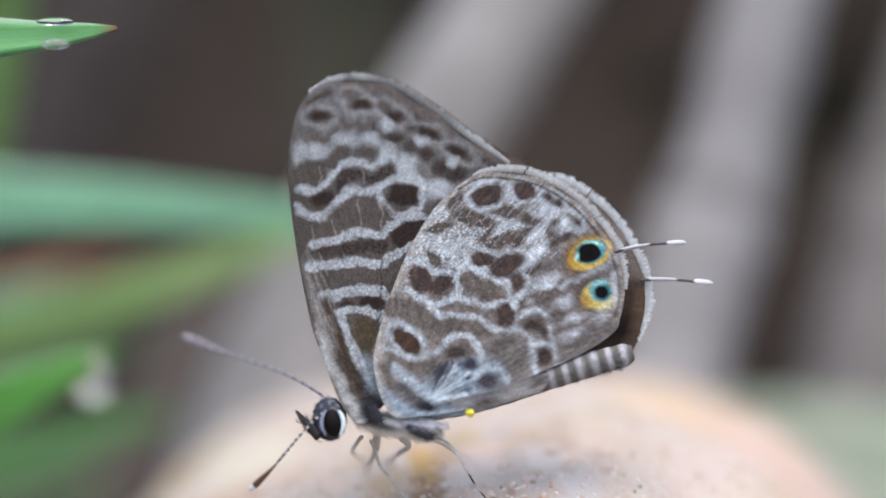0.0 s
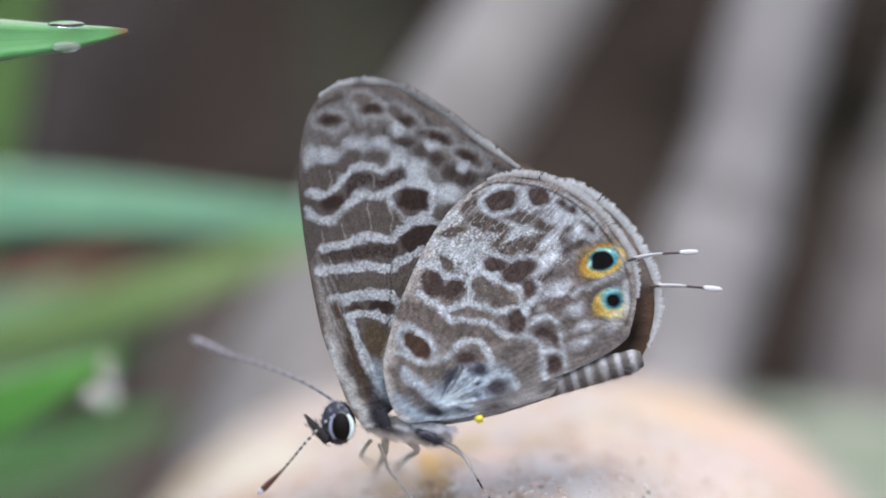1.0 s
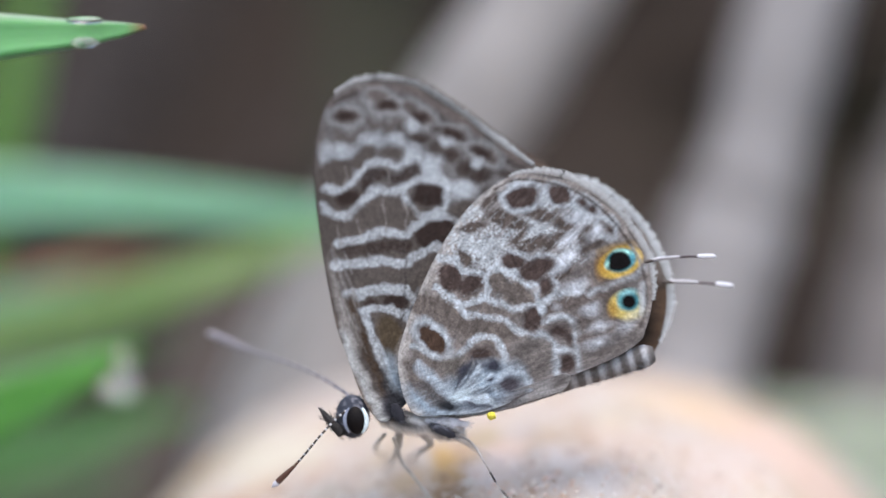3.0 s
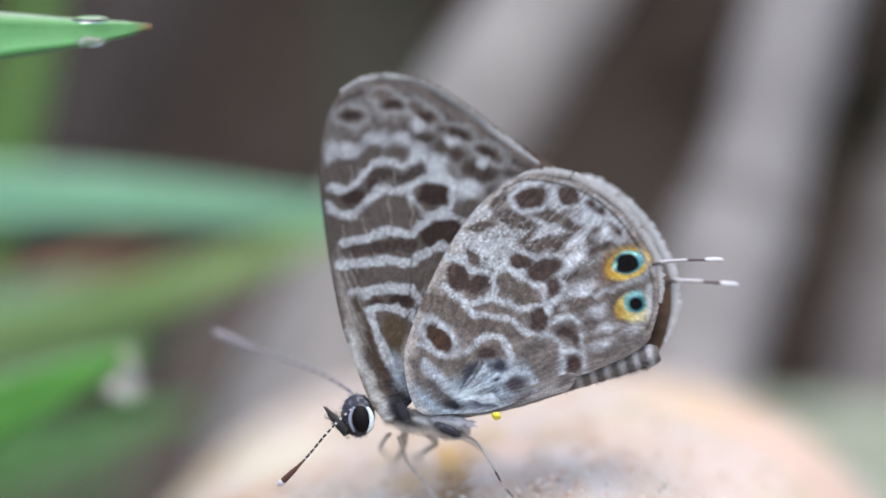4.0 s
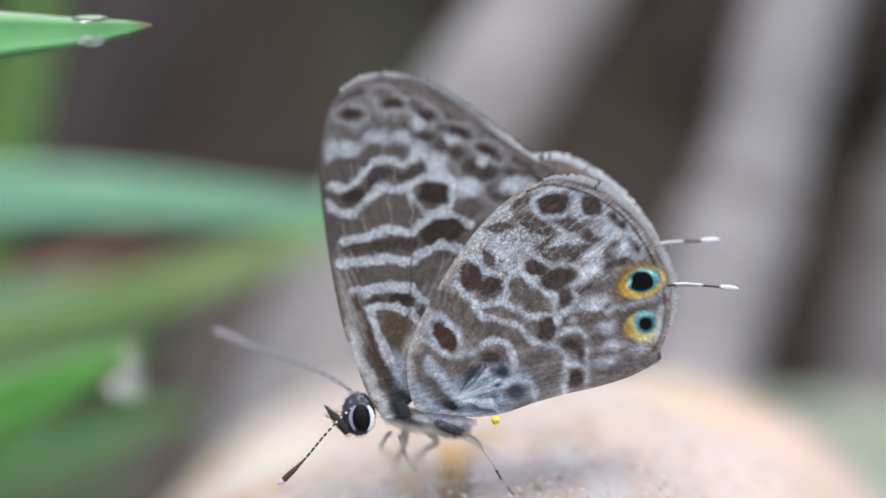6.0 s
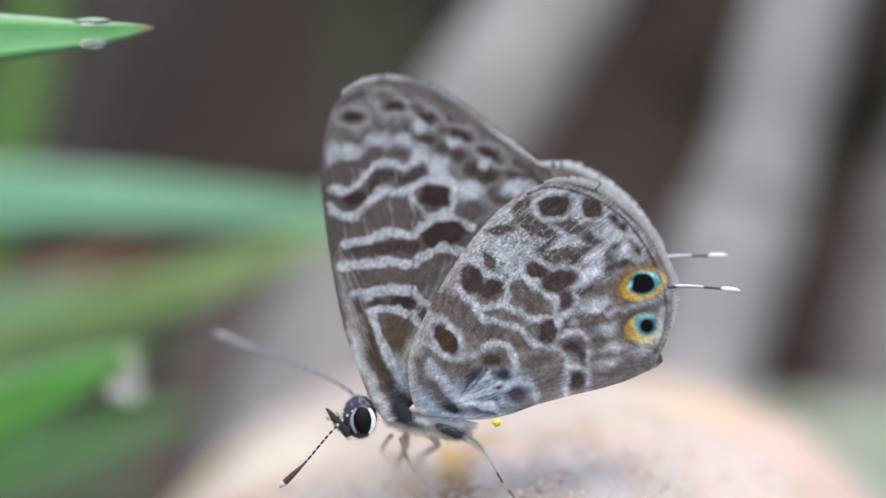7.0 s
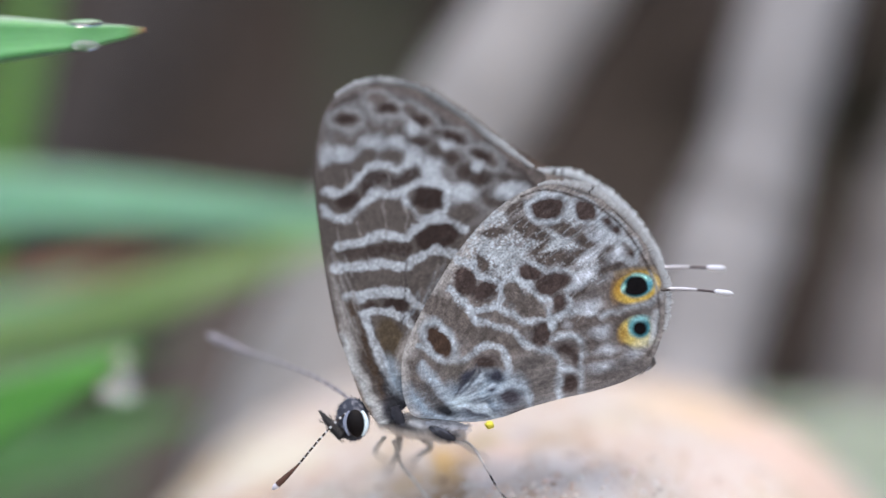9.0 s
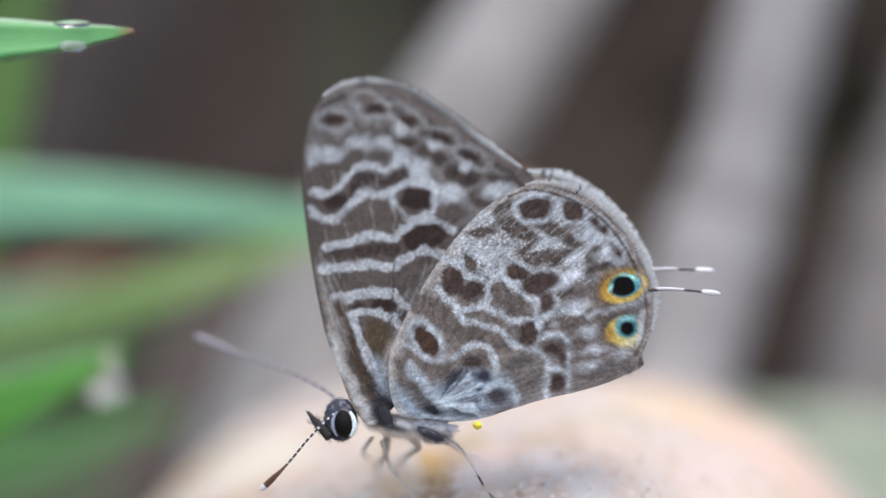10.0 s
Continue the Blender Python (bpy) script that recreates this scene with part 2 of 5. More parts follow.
def grain(x, y, size, seed=0):
    """Smooth value noise in -1..1 on arrays."""
    x, y = x / size, y / size
    xi, yi = np.floor(x).astype(np.int64), np.floor(y).astype(np.int64)
    fx, fy = x - xi, y - yi
    fx, fy = fx * fx * (3 - 2 * fx), fy * fy * (3 - 2 * fy)

    def h(a, b):
        v = (a * 374761393 + b * 668265263 + seed * 974711) & 0x7FFFFFFF
        v = ((v ^ (v >> 13)) * 1274126177) & 0x7FFFFFFF
        return ((v ^ (v >> 16)) & 0xFFFF) / 32767.5 - 1
    return ((h(xi, yi) * (1 - fx) + h(xi + 1, yi) * fx) * (1 - fy)
            + (h(xi, yi + 1) * (1 - fx) + h(xi + 1, yi + 1) * fx) * fy)


# ------------------------------------------------------------------ wing painting
class Pigment:
    """Colours a cloud of wing points, mark by mark, in drawing units."""

    def __init__(self, x, y, base, ragged=2.2):
        self.x0, self.y0 = x, y
        # edges are ragged where the scales stand up, smoother towards the margins
        loose = ragged * np.clip(1.25 - np.hypot((x - 840) / 230, (y - 490) / 190), 0.38, 1)
        self.x = x + loose * grain(x, y, 4.5, 1) + 3.4 * grain(x, y, 17, 2) + 1.0 * grain(x, y, 8, 14)
        self.y = y + loose * grain(x, y, 4.5, 3) + 3.4 * grain(x, y, 17, 4) + 1.2 * grain(x, y, 8, 15)
        self.thick = 1 + 0.30 * grain(x, y, 15, 9) + 0.14 * grain(x, y, 6, 10)
        self.c = np.tile(np.array(base, dtype=float), (len(x), 1))
        # marks drawn softer towards the body and outer margin to stand for lens blur
        defocus = 0.35 * np.clip((y - 560) / 120, 0, 1) * np.clip((x - 690) / 60, 0, 1) + np.clip((x - 1010) / 120, 0, 1) * np.clip((y - 430) / 90, 0, 1)
        focus = np.clip(1.35 - np.hypot((x - 830) / 260, (y - 480) / 200), 0.25, 1) * (1 - 0.7 * np.clip(defocus, 0, 1))
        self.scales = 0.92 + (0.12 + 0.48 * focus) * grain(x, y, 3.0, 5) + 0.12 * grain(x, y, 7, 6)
        self.crisp = 1.0 - 0.42 * focus + 0.25 * np.clip(defocus, 0, 1)

    def lay(self, cover, col, idx=slice(None)):
        cover = np.clip(cover, 0, 1)[:, None]
        self.c[idx] = self.c[idx] * (1 - cover) + np.array(col) * cover

    def line(self, col, width, *pts, soft=3.0, strong=0.9, clean=False):
        c = spline(pts, 6)
        wx, wy = (self.x0, self.y0) if clean else (self.x, self.y)
        lo, hi = c.min(0) - width - soft * 2, c.max(0) + width + soft * 2
        idx = np.nonzero((wx > lo[0]) & (wx < hi[0]) & (wy > lo[1]) & (wy < hi[1]))[0]
        if not len(idx):
            return
        px, py = wx[idx], wy[idx]
        best = np.full(len(idx), 1e9)
        for a, b in zip(c, c[1:]):
            d = b - a
            t = np.clip(((px - a[0]) * d[0] + (py - a[1]) * d[1]) / max(d @ d, 1e-9), 0, 1)
            best = np.minimum(best, np.hypot(px - a[0] - t * d[0], py - a[1] - t * d[1]))
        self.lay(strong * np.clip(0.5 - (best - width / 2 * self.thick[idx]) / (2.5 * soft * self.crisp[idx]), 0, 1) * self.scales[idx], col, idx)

    def spot(self, col, x, y, rx, ry, turn=0.0, soft=3.0, strong=0.95, square=2.0, clean=False):
        m = max(rx, ry) + 3 * soft
        wx, wy = (self.x0, self.y0) if clean else (self.x, self.y)
        idx = np.nonzero((abs(wx - x) < m) & (abs(wy - y) < m))[0]
        if not len(idx):
            return
        ca, sa = math.cos(radians(turn)), math.sin(radians(turn))
        dx, dy = wx[idx] - x, wy[idx] - y
        u, v = (dx * ca + dy * sa) / rx, (-dx * sa + dy * ca) / ry
        r = (abs(u) ** square + abs(v) ** square) ** (1 / square)
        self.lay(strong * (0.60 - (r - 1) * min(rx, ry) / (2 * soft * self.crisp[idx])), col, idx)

    def dust(self, col, x, y, rx, ry, turn=0.0, strong=0.9):
        """Loose pale scales, denser towards the middle of the patch."""
        ca, sa = math.cos(radians(turn)), math.sin(radians(turn))
        dx, dy = self.x0 - x, self.y0 - y
        r = np.hypot((dx * ca + dy * sa) / rx, (-dx * sa + dy * ca) / ry)
        idx = np.nonzero(r < 1.5)[0]
        fine = 1.1 * grain(self.x0[idx], self.y0[idx], 2.6, 11) + 0.4 * grain(self.x0[idx], self.y0[idx], 9, 12)
        self.lay(strong * np.clip((1.10 - r[idx] + 0.8 * fine) / 0.42, 0, 1), col, idx)

    def ringed(self, x, y, rx, ry, turn, dark, pale, gap=9, strong=0.85):
        self.spot(pale, x, y, rx + gap, ry + gap, turn, 4, strong)
        self.spot(dark, x, y, rx, ry, turn, 3)


PALE = (0.475, 0.518, 0.57)
PALE_WARM = (0.38, 0.355, 0.34)
PALE_F = (0.455, 0.488, 0.528)
BROWN = (0.093, 0.079, 0.072)
DARK = (0.036, 0.024, 0.021)
MID = (0.150, 0.131, 0.123)
GREY = (0.235, 0.222, 0.224)
DUST = (0.53, 0.58, 0.63)
BLUISH = (0.33, 0.42, 0.52)
DARK_H = (0.066, 0.047, 0.043)
BROWN_H = (0.140, 0.118, 0.108)
MID_H = (0.19, 0.165, 0.157)


# ------------------------------------------------------------------ ground, bank and litter
def ground_height(x, y):
    rise = max(0.0, y - 0.20)
    z = 0.62 * rise ** 1.15 if rise < 0.9 else 0.62 * 0.9 ** 1.15 + 0.25 * (rise - 0.9)
    z = min(z, 1.6)
    r = math.hypot(x, y)
    return z + min(0.02, 0.004 + r * 0.02) * noise.fractal(Vector((x * 9, y * 9, 0)), 1.0, 2.0, 5) - 0.004


def ground():
    bm = bmesh.new()
    n = 190
    axis = [math.copysign(0.0011 * (math.exp(abs(k) * 0.121) - 1) * 1.0, k) * 1.6 for k in range(-n // 2, n // 2 + 1)]
    axis = [a if abs(a) < 90 else math.copysign(90, a) for a in axis]
    grid = [[bm.verts.new((x, y, ground_height(x, y))) for x in axis] for y in axis]
    for j in range(len(axis) - 1):
        for i in range(len(axis) - 1):
            bm.faces.new((grid[j][i], grid[j][i + 1], grid[j + 1][i + 1], grid[j + 1][i]))
    tagged(link_mesh("ground", bm, SOIL), "dark brown soil bank behind the rock", "ground", kind="structure")


ground()


def litter():
    rnd = random.Random(31)
    bm = bmesh.new()
    for _ in range(3800):
        r, turn = 0.06 + 1.7 * rnd.random() ** 1.4, rnd.uniform(0, 2 * math.pi)
        x, y = r * math.cos(turn), r * math.sin(turn) + 0.02
        if (abs(x - 0.003) < 0.04 and abs(y - 0.016) < 0.075) or math.hypot(x, y + 0.2) < 0.06:
            continue
        ln, w = rnd.uniform(0.012, 0.040), rnd.uniform(0.003, 0.009)
        m = Matrix.Translation((x, y, ground_height(x, y) + 0.003)) @ Euler((rnd.uniform(-0.5, 0.9), rnd.uniform(-0.4, 0.4), rnd.uniform(0, 6.28))).to_matrix().to_4x4()
        cur = rnd.uniform(-0.3, 0.5)
        rows = []
        for k in range(6):
            t = k / 5 * 2 - 1
            wk = w * (1 - abs(t) ** 2.2) + 0.0006
            rows.append([bm.verts.new(m @ Vector((t * ln, s * wk, cur * ln * t * t + abs(s) * wk * 0.4 + h)))
                         for s, h in ((-1, 0), (0, 0), (1, 0), (0, -0.0005))])
        for a, b in zip(rows, rows[1:]):
            for k in range(4):
                bm.faces.new((a[k], a[(k + 1) % 4], b[(k + 1) % 4], b[k]))
    tagged(link_mesh("leaf_litter", bm, LITTER), "dry brown leaf scraps scattered over the soil", "leaf litter", kind="stuff")


litter()


# ------------------------------------------------------------------ rock
def rock():
    """A flat-topped, rounded boulder whose near brink breaks off in a rough face."""
    bm = bmesh.new()
    bmesh.ops.create_icosphere(bm, subdivisions=7, radius=1.0)
    power = 2.8
    for v in bm.verts:
        d = v.co.normalized()
        full = (abs(d.x) ** power + abs(d.y) ** power + abs(d.z) ** power) ** (-1 / power)
        k = full * (1 + 0.022 * noise.noise(d * 1.7 + Vector((3, 1, 7))) + 0.010 * noise.noise(d * 5.0) + 0.005 * noise.noise(d * 17)
                    + 0.0022 * noise.fractal(d * 50, 1.0, 2.0, 3))
        co = Vector((0.0226 * d.x, 0.066 * d.y, 0.033 * d.z)) * k
        if d.z > 0:
            edge = max(0.0, -0.0202 + min(0.022, 1.4 * max(0.0, abs(co.x + 0.001) - 0.004)) + 0.0012 * noise.noise(Vector((co.x * 220, 0, 5))) - co.y)
            co.z -= min(0.8 * co.z, 0.22 * edge * edge / (edge + 0.0016))
            if edge > 0:
                co += Vector((0, 1, 0.6)) * (0.0005 * noise.noise(co * 420) + 0.0003 * noise.noise(co * 1100))
        v.co = co
    ob = tagged(link_mesh("rock", bm, ROCK), "pale pinkish sandy boulder under the butterfly, half sunk in soil", "rock")
    ob.matrix_world = Matrix.Translation((0.0050, 0.024, 0.0079)) @ pose(0, 0, 0, 0, -4.5, 0)
    return ob


boulder = rock()
boulder_tree = BVHTree.FromPolygons([boulder.matrix_world @ v.co for v in boulder.data.vertices],
                                    [tuple(p.vertices) for p in boulder.data.polygons])


def on_rock(x, y):
    """Where the line of sight through a drawing point meets the rock: the place and its depth in millimetres."""
    eye = BASE @ Vector((0, -DIST, 0))
    hit = boulder_tree.ray_cast(eye, (world(x, y) - eye).normalized())[0]
    return hit, (BASE.inverted() @ hit).y * 1000


# pinkish patch at 890, 830 also paints the shaded rock under the butterfly lighter
for x, y, mm, col, strong in ((838, 806, 0.7, (0.58, 0.40, 0.22), 0.8), (688, 806, 0.9, (0.62, 0.48, 0.34), 0.8), (884, 806, 0.4, (0.62, 0.50, 0.44), 0.7),
                              (905, 788, 1.0, (0.86, 0.64, 0.52), 0.8), (728, 852, 1.0, (0.72, 0.52, 0.32), 0.8), (664, 850, 0.7, (0.86, 0.72, 0.58), 0.7),
                              (585, 862, 0.7, (0.66, 0.58, 0.48), 0.7), (560, 812, 0.6, (0.74, 0.66, 0.52), 0.6), (1250, 712, 3.4, (0.90, 0.66, 0.44), 0.8),
                              (1430, 810, 4.0, (0.88, 0.64, 0.53), 0.8), (500, 800, 2.6, (0.84, 0.77, 0.62), 0.8), (890, 830, 1.6, (0.88, 0.76, 0.72), 0.7),
                              (985, 848, 0.7, (0.72, 0.64, 0.62), 0.6), (868, 766, 0.8, (0.56, 0.44, 0.24), 0.8), (925, 758, 0.8, (0.62, 0.54, 0.51), 0.7),
                              (1010, 800, 1.2, (0.82, 0.76, 0.75), 0.6), (1080, 850, 1.4, (0.80, 0.75, 0.74), 0.6), (1120, 780, 2.0, (0.80, 0.64, 0.54), 0.7),
                              (425, 800, 1.2, (0.72, 0.66, 0.55), 0.6), (1290, 830, 2.4, (0.86, 0.70, 0.62), 0.6)):
    stain(ROCK, boulder.matrix_world.inverted() @ on_rock(x, y)[0], mm * 0.001, tuple(0.74 * c for c in col), strong)
# rusty seep down the middle of the front
for k in range(7):
    x, y = 793 + 2.4 * k, 790 + 15 * k
    stain(ROCK, boulder.matrix_world.inverted() @ on_rock(x, y)[0], 0.0005 + 0.00005 * k, (0.56 - 0.045 * k, 0.36 - 0.027 * k, 0.13 - 0.001 * k), 0.9)


# ------------------------------------------------------------------ butterfly
FOOT = at(800, 850, 0.6)
butterfly = tagged(new("butterfly"), "small grey-brown butterfly with white zebra lines, resting on rock", "butterfly")
butterfly.matrix_world = BASE @ Matrix.Translation(FOOT)


def local(x, y, depth=0.0):
    return at(x, y, depth) - FOOT


def fore_outline():
    return spline([(690, 742), (664, 722), (645, 685), (624, 628), (606, 578), (593, 520), (581, 455), (572, 395),
                   (565, 330), (564, 275), (571, 225), (583, 185), (602, 158), (626, 143), (655, 135), (692, 134),
                   (728, 140), (762, 154), (800, 178), (835, 202), (868, 228), (905, 254), (945, 280), (975, 300),
                   (965, 345), (915, 440), (850, 560), (775, 655), (722, 716)], 12, True)


def hind_outline():
    return spline([(742, 726), (724, 694), (719, 650), (723, 612), (740, 570), (760, 530), (785, 487), (808, 450),
                   (836, 412), (868, 376), (905, 345), (940, 325), (975, 315), (1010, 317), (1050, 328), (1088, 352),
                   (1122, 382), (1148, 416), (1168, 452), (1182, 486), (1187, 520), (1186, 556), (1177, 592),
                   (1164, 622), (1152, 642), (1112, 664), (1056, 682), (1000, 695), (940, 712), (895, 728),
                   (845, 736), (790, 732)], 12, True)


def paint_fore(p):
    # broad, soft tone differences
    p.spot((0.160, 0.155, 0.158), 690, 215, 170, 95, 18, 40, 0.8)
    p.spot((0.165, 0.158, 0.16), 850, 310, 80, 70, 0, 30, 0.9)
    p.line(BROWN, 22, (574, 220), (572, 300), (580, 400), (595, 500), (610, 570), strong=0.6, soft=9)
    # rows along the outer margin
    p.line((0.235, 0.185, 0.165), 13, (735, 146), (765, 158), (803, 182), (838, 206), (872, 233), (908, 259), (948, 285), soft=5, strong=0.85)
    p.spot((0.22, 0.165, 0.15), 670, 142, 13, 10, 0, 5, 0.8)
    p.line((0.42, 0.46, 0.48), 9, (600, 166), (622, 151), (652, 142), soft=4, strong=0.7)
    p.line((0.135, 0.112, 0.105), 15, (592, 176), (625, 152), (665, 145), (700, 146), (740, 156), (785, 182), (835, 214), (885, 248),
           (935, 284), (962, 306), soft=4, strong=0.85, clean=True)
    p.line(DARK, 9, (600, 176), (640, 160), (690, 156), (742, 175), (792, 202), (846, 238), (900, 272), (940, 297), (958, 320), soft=4, strong=0.75)
    for x0, y0, rx, ry, a in ((620, 199, 20, 10, -4), (692, 180, 18, 8, 5), (676, 163, 14, 6, 0), (755, 200, 19, 8, 28), (736, 184, 12, 5, 30),
                              (812, 230, 18, 7, 18), (858, 258, 12, 7, 20), (874, 268, 16, 8, 30)):
        p.spot((0.29, 0.295, 0.31), x0, y0, rx + 12, ry + 11, a, 6, 0.7)
    for x0, y0, rx, ry, a in ((620, 199, 20, 10, -4), (692, 180, 18, 8, 5), (676, 163, 14, 6, 0), (755, 200, 19, 8, 28), (736, 184, 12, 5, 30),
                              (812, 230, 18, 7, 18), (858, 258, 12, 7, 20), (874, 268, 16, 8, 30)):
        p.spot((0.125, 0.108, 0.102), x0, y0, rx + 4, ry + 4, a, 4, 0.9)
    for x0, y0, rx, ry, a in ((620, 199, 18, 8, -4), (692, 180, 18, 8, 5), (752, 200, 16, 8, 28), (812, 230, 20, 7, 24), (864, 263, 20, 8, 28)):
        p.spot(DARK, x0, y0, rx, ry, a, 4, 0.9)
    p.line(BROWN, 13, (600, 226), (612, 238), (632, 238), (650, 226), soft=5)
    p.line(BROWN, 11, (660, 206), (672, 218), (686, 214), (698, 220), (712, 208), soft=5)
    for x0, y0, rx, ry, a in ((722, 221, 8, 12, 0), (750, 238, 22, 10, 8), (782, 224, 10, 6, 20), (780, 258, 12, 13, 0), (806, 269, 17, 13, 5),
                              (832, 290, 14, 14, 0), (858, 304, 24, 14, -8), (905, 304, 15, 9, 10), (932, 310, 14, 9, 25), (885, 340, 22, 17, 0)):
        p.spot((0.072, 0.060, 0.055), x0, y0, rx, ry, a, 5, 0.95)
    for x0, y0, rx, ry in ((806, 269, 10, 7), (860, 305, 16, 8), (752, 240, 12, 5), (832, 292, 7, 7)):
        p.spot(DARK, x0, y0, rx, ry, 0, 5, 0.7)
    for x0, y0, rx, ry, a in ((583, 264, 9, 18, 5), (613, 262, 20, 14, 0), (664, 242, 18, 11, 10), (706, 242, 16, 11, -10), (736, 262, 18, 16, 25),
                              (772, 296, 16, 24, -15), (800, 244, 10, 8, 0), (855, 281, 9, 7, 0), (826, 330, 28, 18, 0),
                              (737, 214, 9, 9, 0), (916, 326, 26, 11, -18), (784, 278, 10, 8, 0)):
        p.spot(PALE_F, x0, y0, rx, ry, a, 6, 0.6)
    p.line((0.34, 0.365, 0.40), 19, (588, 268), (625, 270), (662, 241), (690, 248), (716, 240), (744, 264), (772, 292), (778, 314), soft=7, strong=0.6)
    for x0, y0, rx, ry, a in ((800, 243, 10, 8, 0), (853, 282, 9, 8, 0), (912, 325, 30, 12, -14), (770, 292, 17, 24, -12), (737, 217, 10, 9, 0), (950, 335, 14, 8, -30)):
        p.spot(PALE_F, x0, y0, rx, ry, a, 6, 0.5)
    # zigzag bands across the middle
    for x0, y0, rx, ry, a in ((606, 300, 32, 24, 0), (660, 266, 15, 13, -25), (702, 262, 21, 13, 0), (640, 282, 12, 18, 40)):
        p.spot(BROWN, x0, y0, rx, ry, a, 5, 0.92)
    p.line(PALE_F, 13, (583, 327), (608, 330), (630, 318), (645, 298), (666, 283), (690, 282), (706, 288), (728, 280), (748, 274))
    p.line(DARK, 22, (655, 322), (663, 303), (686, 302), soft=4)
    p.line(DARK, 22, (704, 312), (724, 304), (744, 294), soft=4)
    p.spot(DARK, 624, 346, 21, 12, -12, 4, 0.9, 3)
    p.line(PALE_F, 15, (580, 358), (598, 374), (620, 374), (642, 366), (656, 344), (676, 328), (698, 334), (722, 326), (748, 312),
           (775, 312), (798, 322))
    p.line(PALE_F, 14, (722, 330), (733, 356), (758, 376), (786, 368), (797, 342), (796, 322))
    p.spot(DARK, 766, 340, 26, 18, 12, 4, 0.95, 4)
    p.spot(BROWN, 690, 376, 62, 24, -8, 6, 0.7)
    p.line(PALE_F, 15, (606, 428), (630, 421), (655, 416), (690, 404), (725, 409), (746, 392), (776, 380), (808, 380), (832, 396))
    p.spot(BROWN, 830, 366, 28, 17, -10, 6, 0.85)
    p.spot(DARK, 782, 408, 40, 21, -14, 3.5, 0.92)
    p.line(DARK, 21, (628, 440), (670, 434), (728, 430), soft=4, strong=0.75)
    p.line(PALE_F, 17, (602, 466), (640, 460), (690, 457), (728, 460), (748, 444), (776, 434), (815, 440))
    p.spot(BROWN, 770, 475, 34, 22, -20, 6, 0.8)
    p.line(PALE_F, 18, (624, 517), (660, 513), (700, 507), (726, 509))
    p.line(PALE_F, 15, (724, 510), (746, 526), (768, 540))
    p.spot(DARK, 710, 530, 20, 11, -5, 3, 0.95, 3)
    p.spot(DARK, 664, 531, 13, 6, -10, 3, 0.85)
    p.spot(DARK, 740, 552, 16, 13, 20, 4, 0.95)
    p.line(PALE_F, 13, (646, 546), (690, 542), (724, 550), (738, 566), (748, 584))
    # cell at the base
    p.spot((0.085, 0.064, 0.042), 700, 590, 22, 38, -12, 5, 0.9)
    p.line(PALE_F, 17, (652, 550), (668, 588), (688, 640), (706, 682), (720, 704))
    p.line(PALE_WARM, 16, (710, 650), (722, 610), (738, 585), soft=5, strong=0.7)
    p.line((0.055, 0.036, 0.024), 19, (628, 526), (648, 588), (674, 650), (704, 704), (722, 728), soft=4)
    for k in range(5):
        y0 = 455 + 26 * k
        x0 = 590 + 0.24 * (y0 - 455)
        p.line(PALE_WARM, 6 + 3.6 * k, (x0 - 2 + 2.2 * k, y0), (x0 + 12 + 1.6 * k, y0 + 52), (630, 622), (652, 668), (686, 738), soft=6, strong=0.36)
    p.line((0.46, 0.48, 0.49), 17, (618, 590), (636, 640), (658, 684), (692, 742), soft=7, strong=0.8)
    p.line((0.16, 0.115, 0.085), 6, (590, 520), (606, 590), (634, 660), (668, 728), soft=3, strong=0.8)
    p.spot(BLUISH, 708, 660, 12, 34, -18, 8, 0.6)
    p.spot((0.10, 0.10, 0.125), 712, 718, 26, 20, 30, 8, 0.8)
    p.spot((0.030, 0.030, 0.036), 714, 716, 22, 28, -20, 9, 0.9)
    p.line((0.030, 0.030, 0.035), 15, (686, 652), (702, 690), (722, 726), soft=6, strong=0.85)
    p.line((0.022, 0.018, 0.018), 2.6, (722, 438), (727, 470), (726, 510), (722, 558), soft=1.5, strong=0.8)
    for x0, y0, x1, y1 in ((606, 392, 614, 430), (640, 380, 646, 414), (686, 345, 690, 402), (724, 352, 728, 406), (620, 290, 616, 330), (690, 290, 696, 318)):
        p.line(PALE_WARM, 2.2, (x0, y0), ((x0 + x1) / 2 + 1, (y0 + y1) / 2), (x1, y1), soft=1.5, strong=0.5)
    comb = random.Random(57)
    for k in range(60):
        x0 = comb.uniform(738, 800)
        y0 = 535 - 1.25 * (x0 - 738) + comb.uniform(-20, 34)
        ln, lean = comb.uniform(16, 40), comb.uniform(0.36, 0.56)
        p.line(comb.choice((PALE_WARM, BLUISH, (0.40, 0.42, 0.45), MID, GREY)), comb.uniform(1.6, 3.0), (x0, y0), (x0 - lean * ln * 0.5 + 1, y0 + ln * 0.5),
               (x0 - lean * ln, y0 + ln), soft=2.6, strong=0.22, clean=True)
    # loose hairs that lie over the leading edge
    for k in range(70):
        y0 = comb.uniform(425, 600)
        x0 = 588 + 0.20 * (y0 - 440) + comb.uniform(0, 34)
        ln = comb.uniform(14, 34)
        p.line(comb.choice((PALE_WARM, GREY, BROWN, (0.42, 0.42, 0.43))), comb.uniform(1.4, 2.6), (x0, y0), (x0 + ln * 0.16, y0 + ln * 0.5), (x0 + ln * 0.36, y0 + ln),
               soft=2.0, strong=0.28, clean=True)
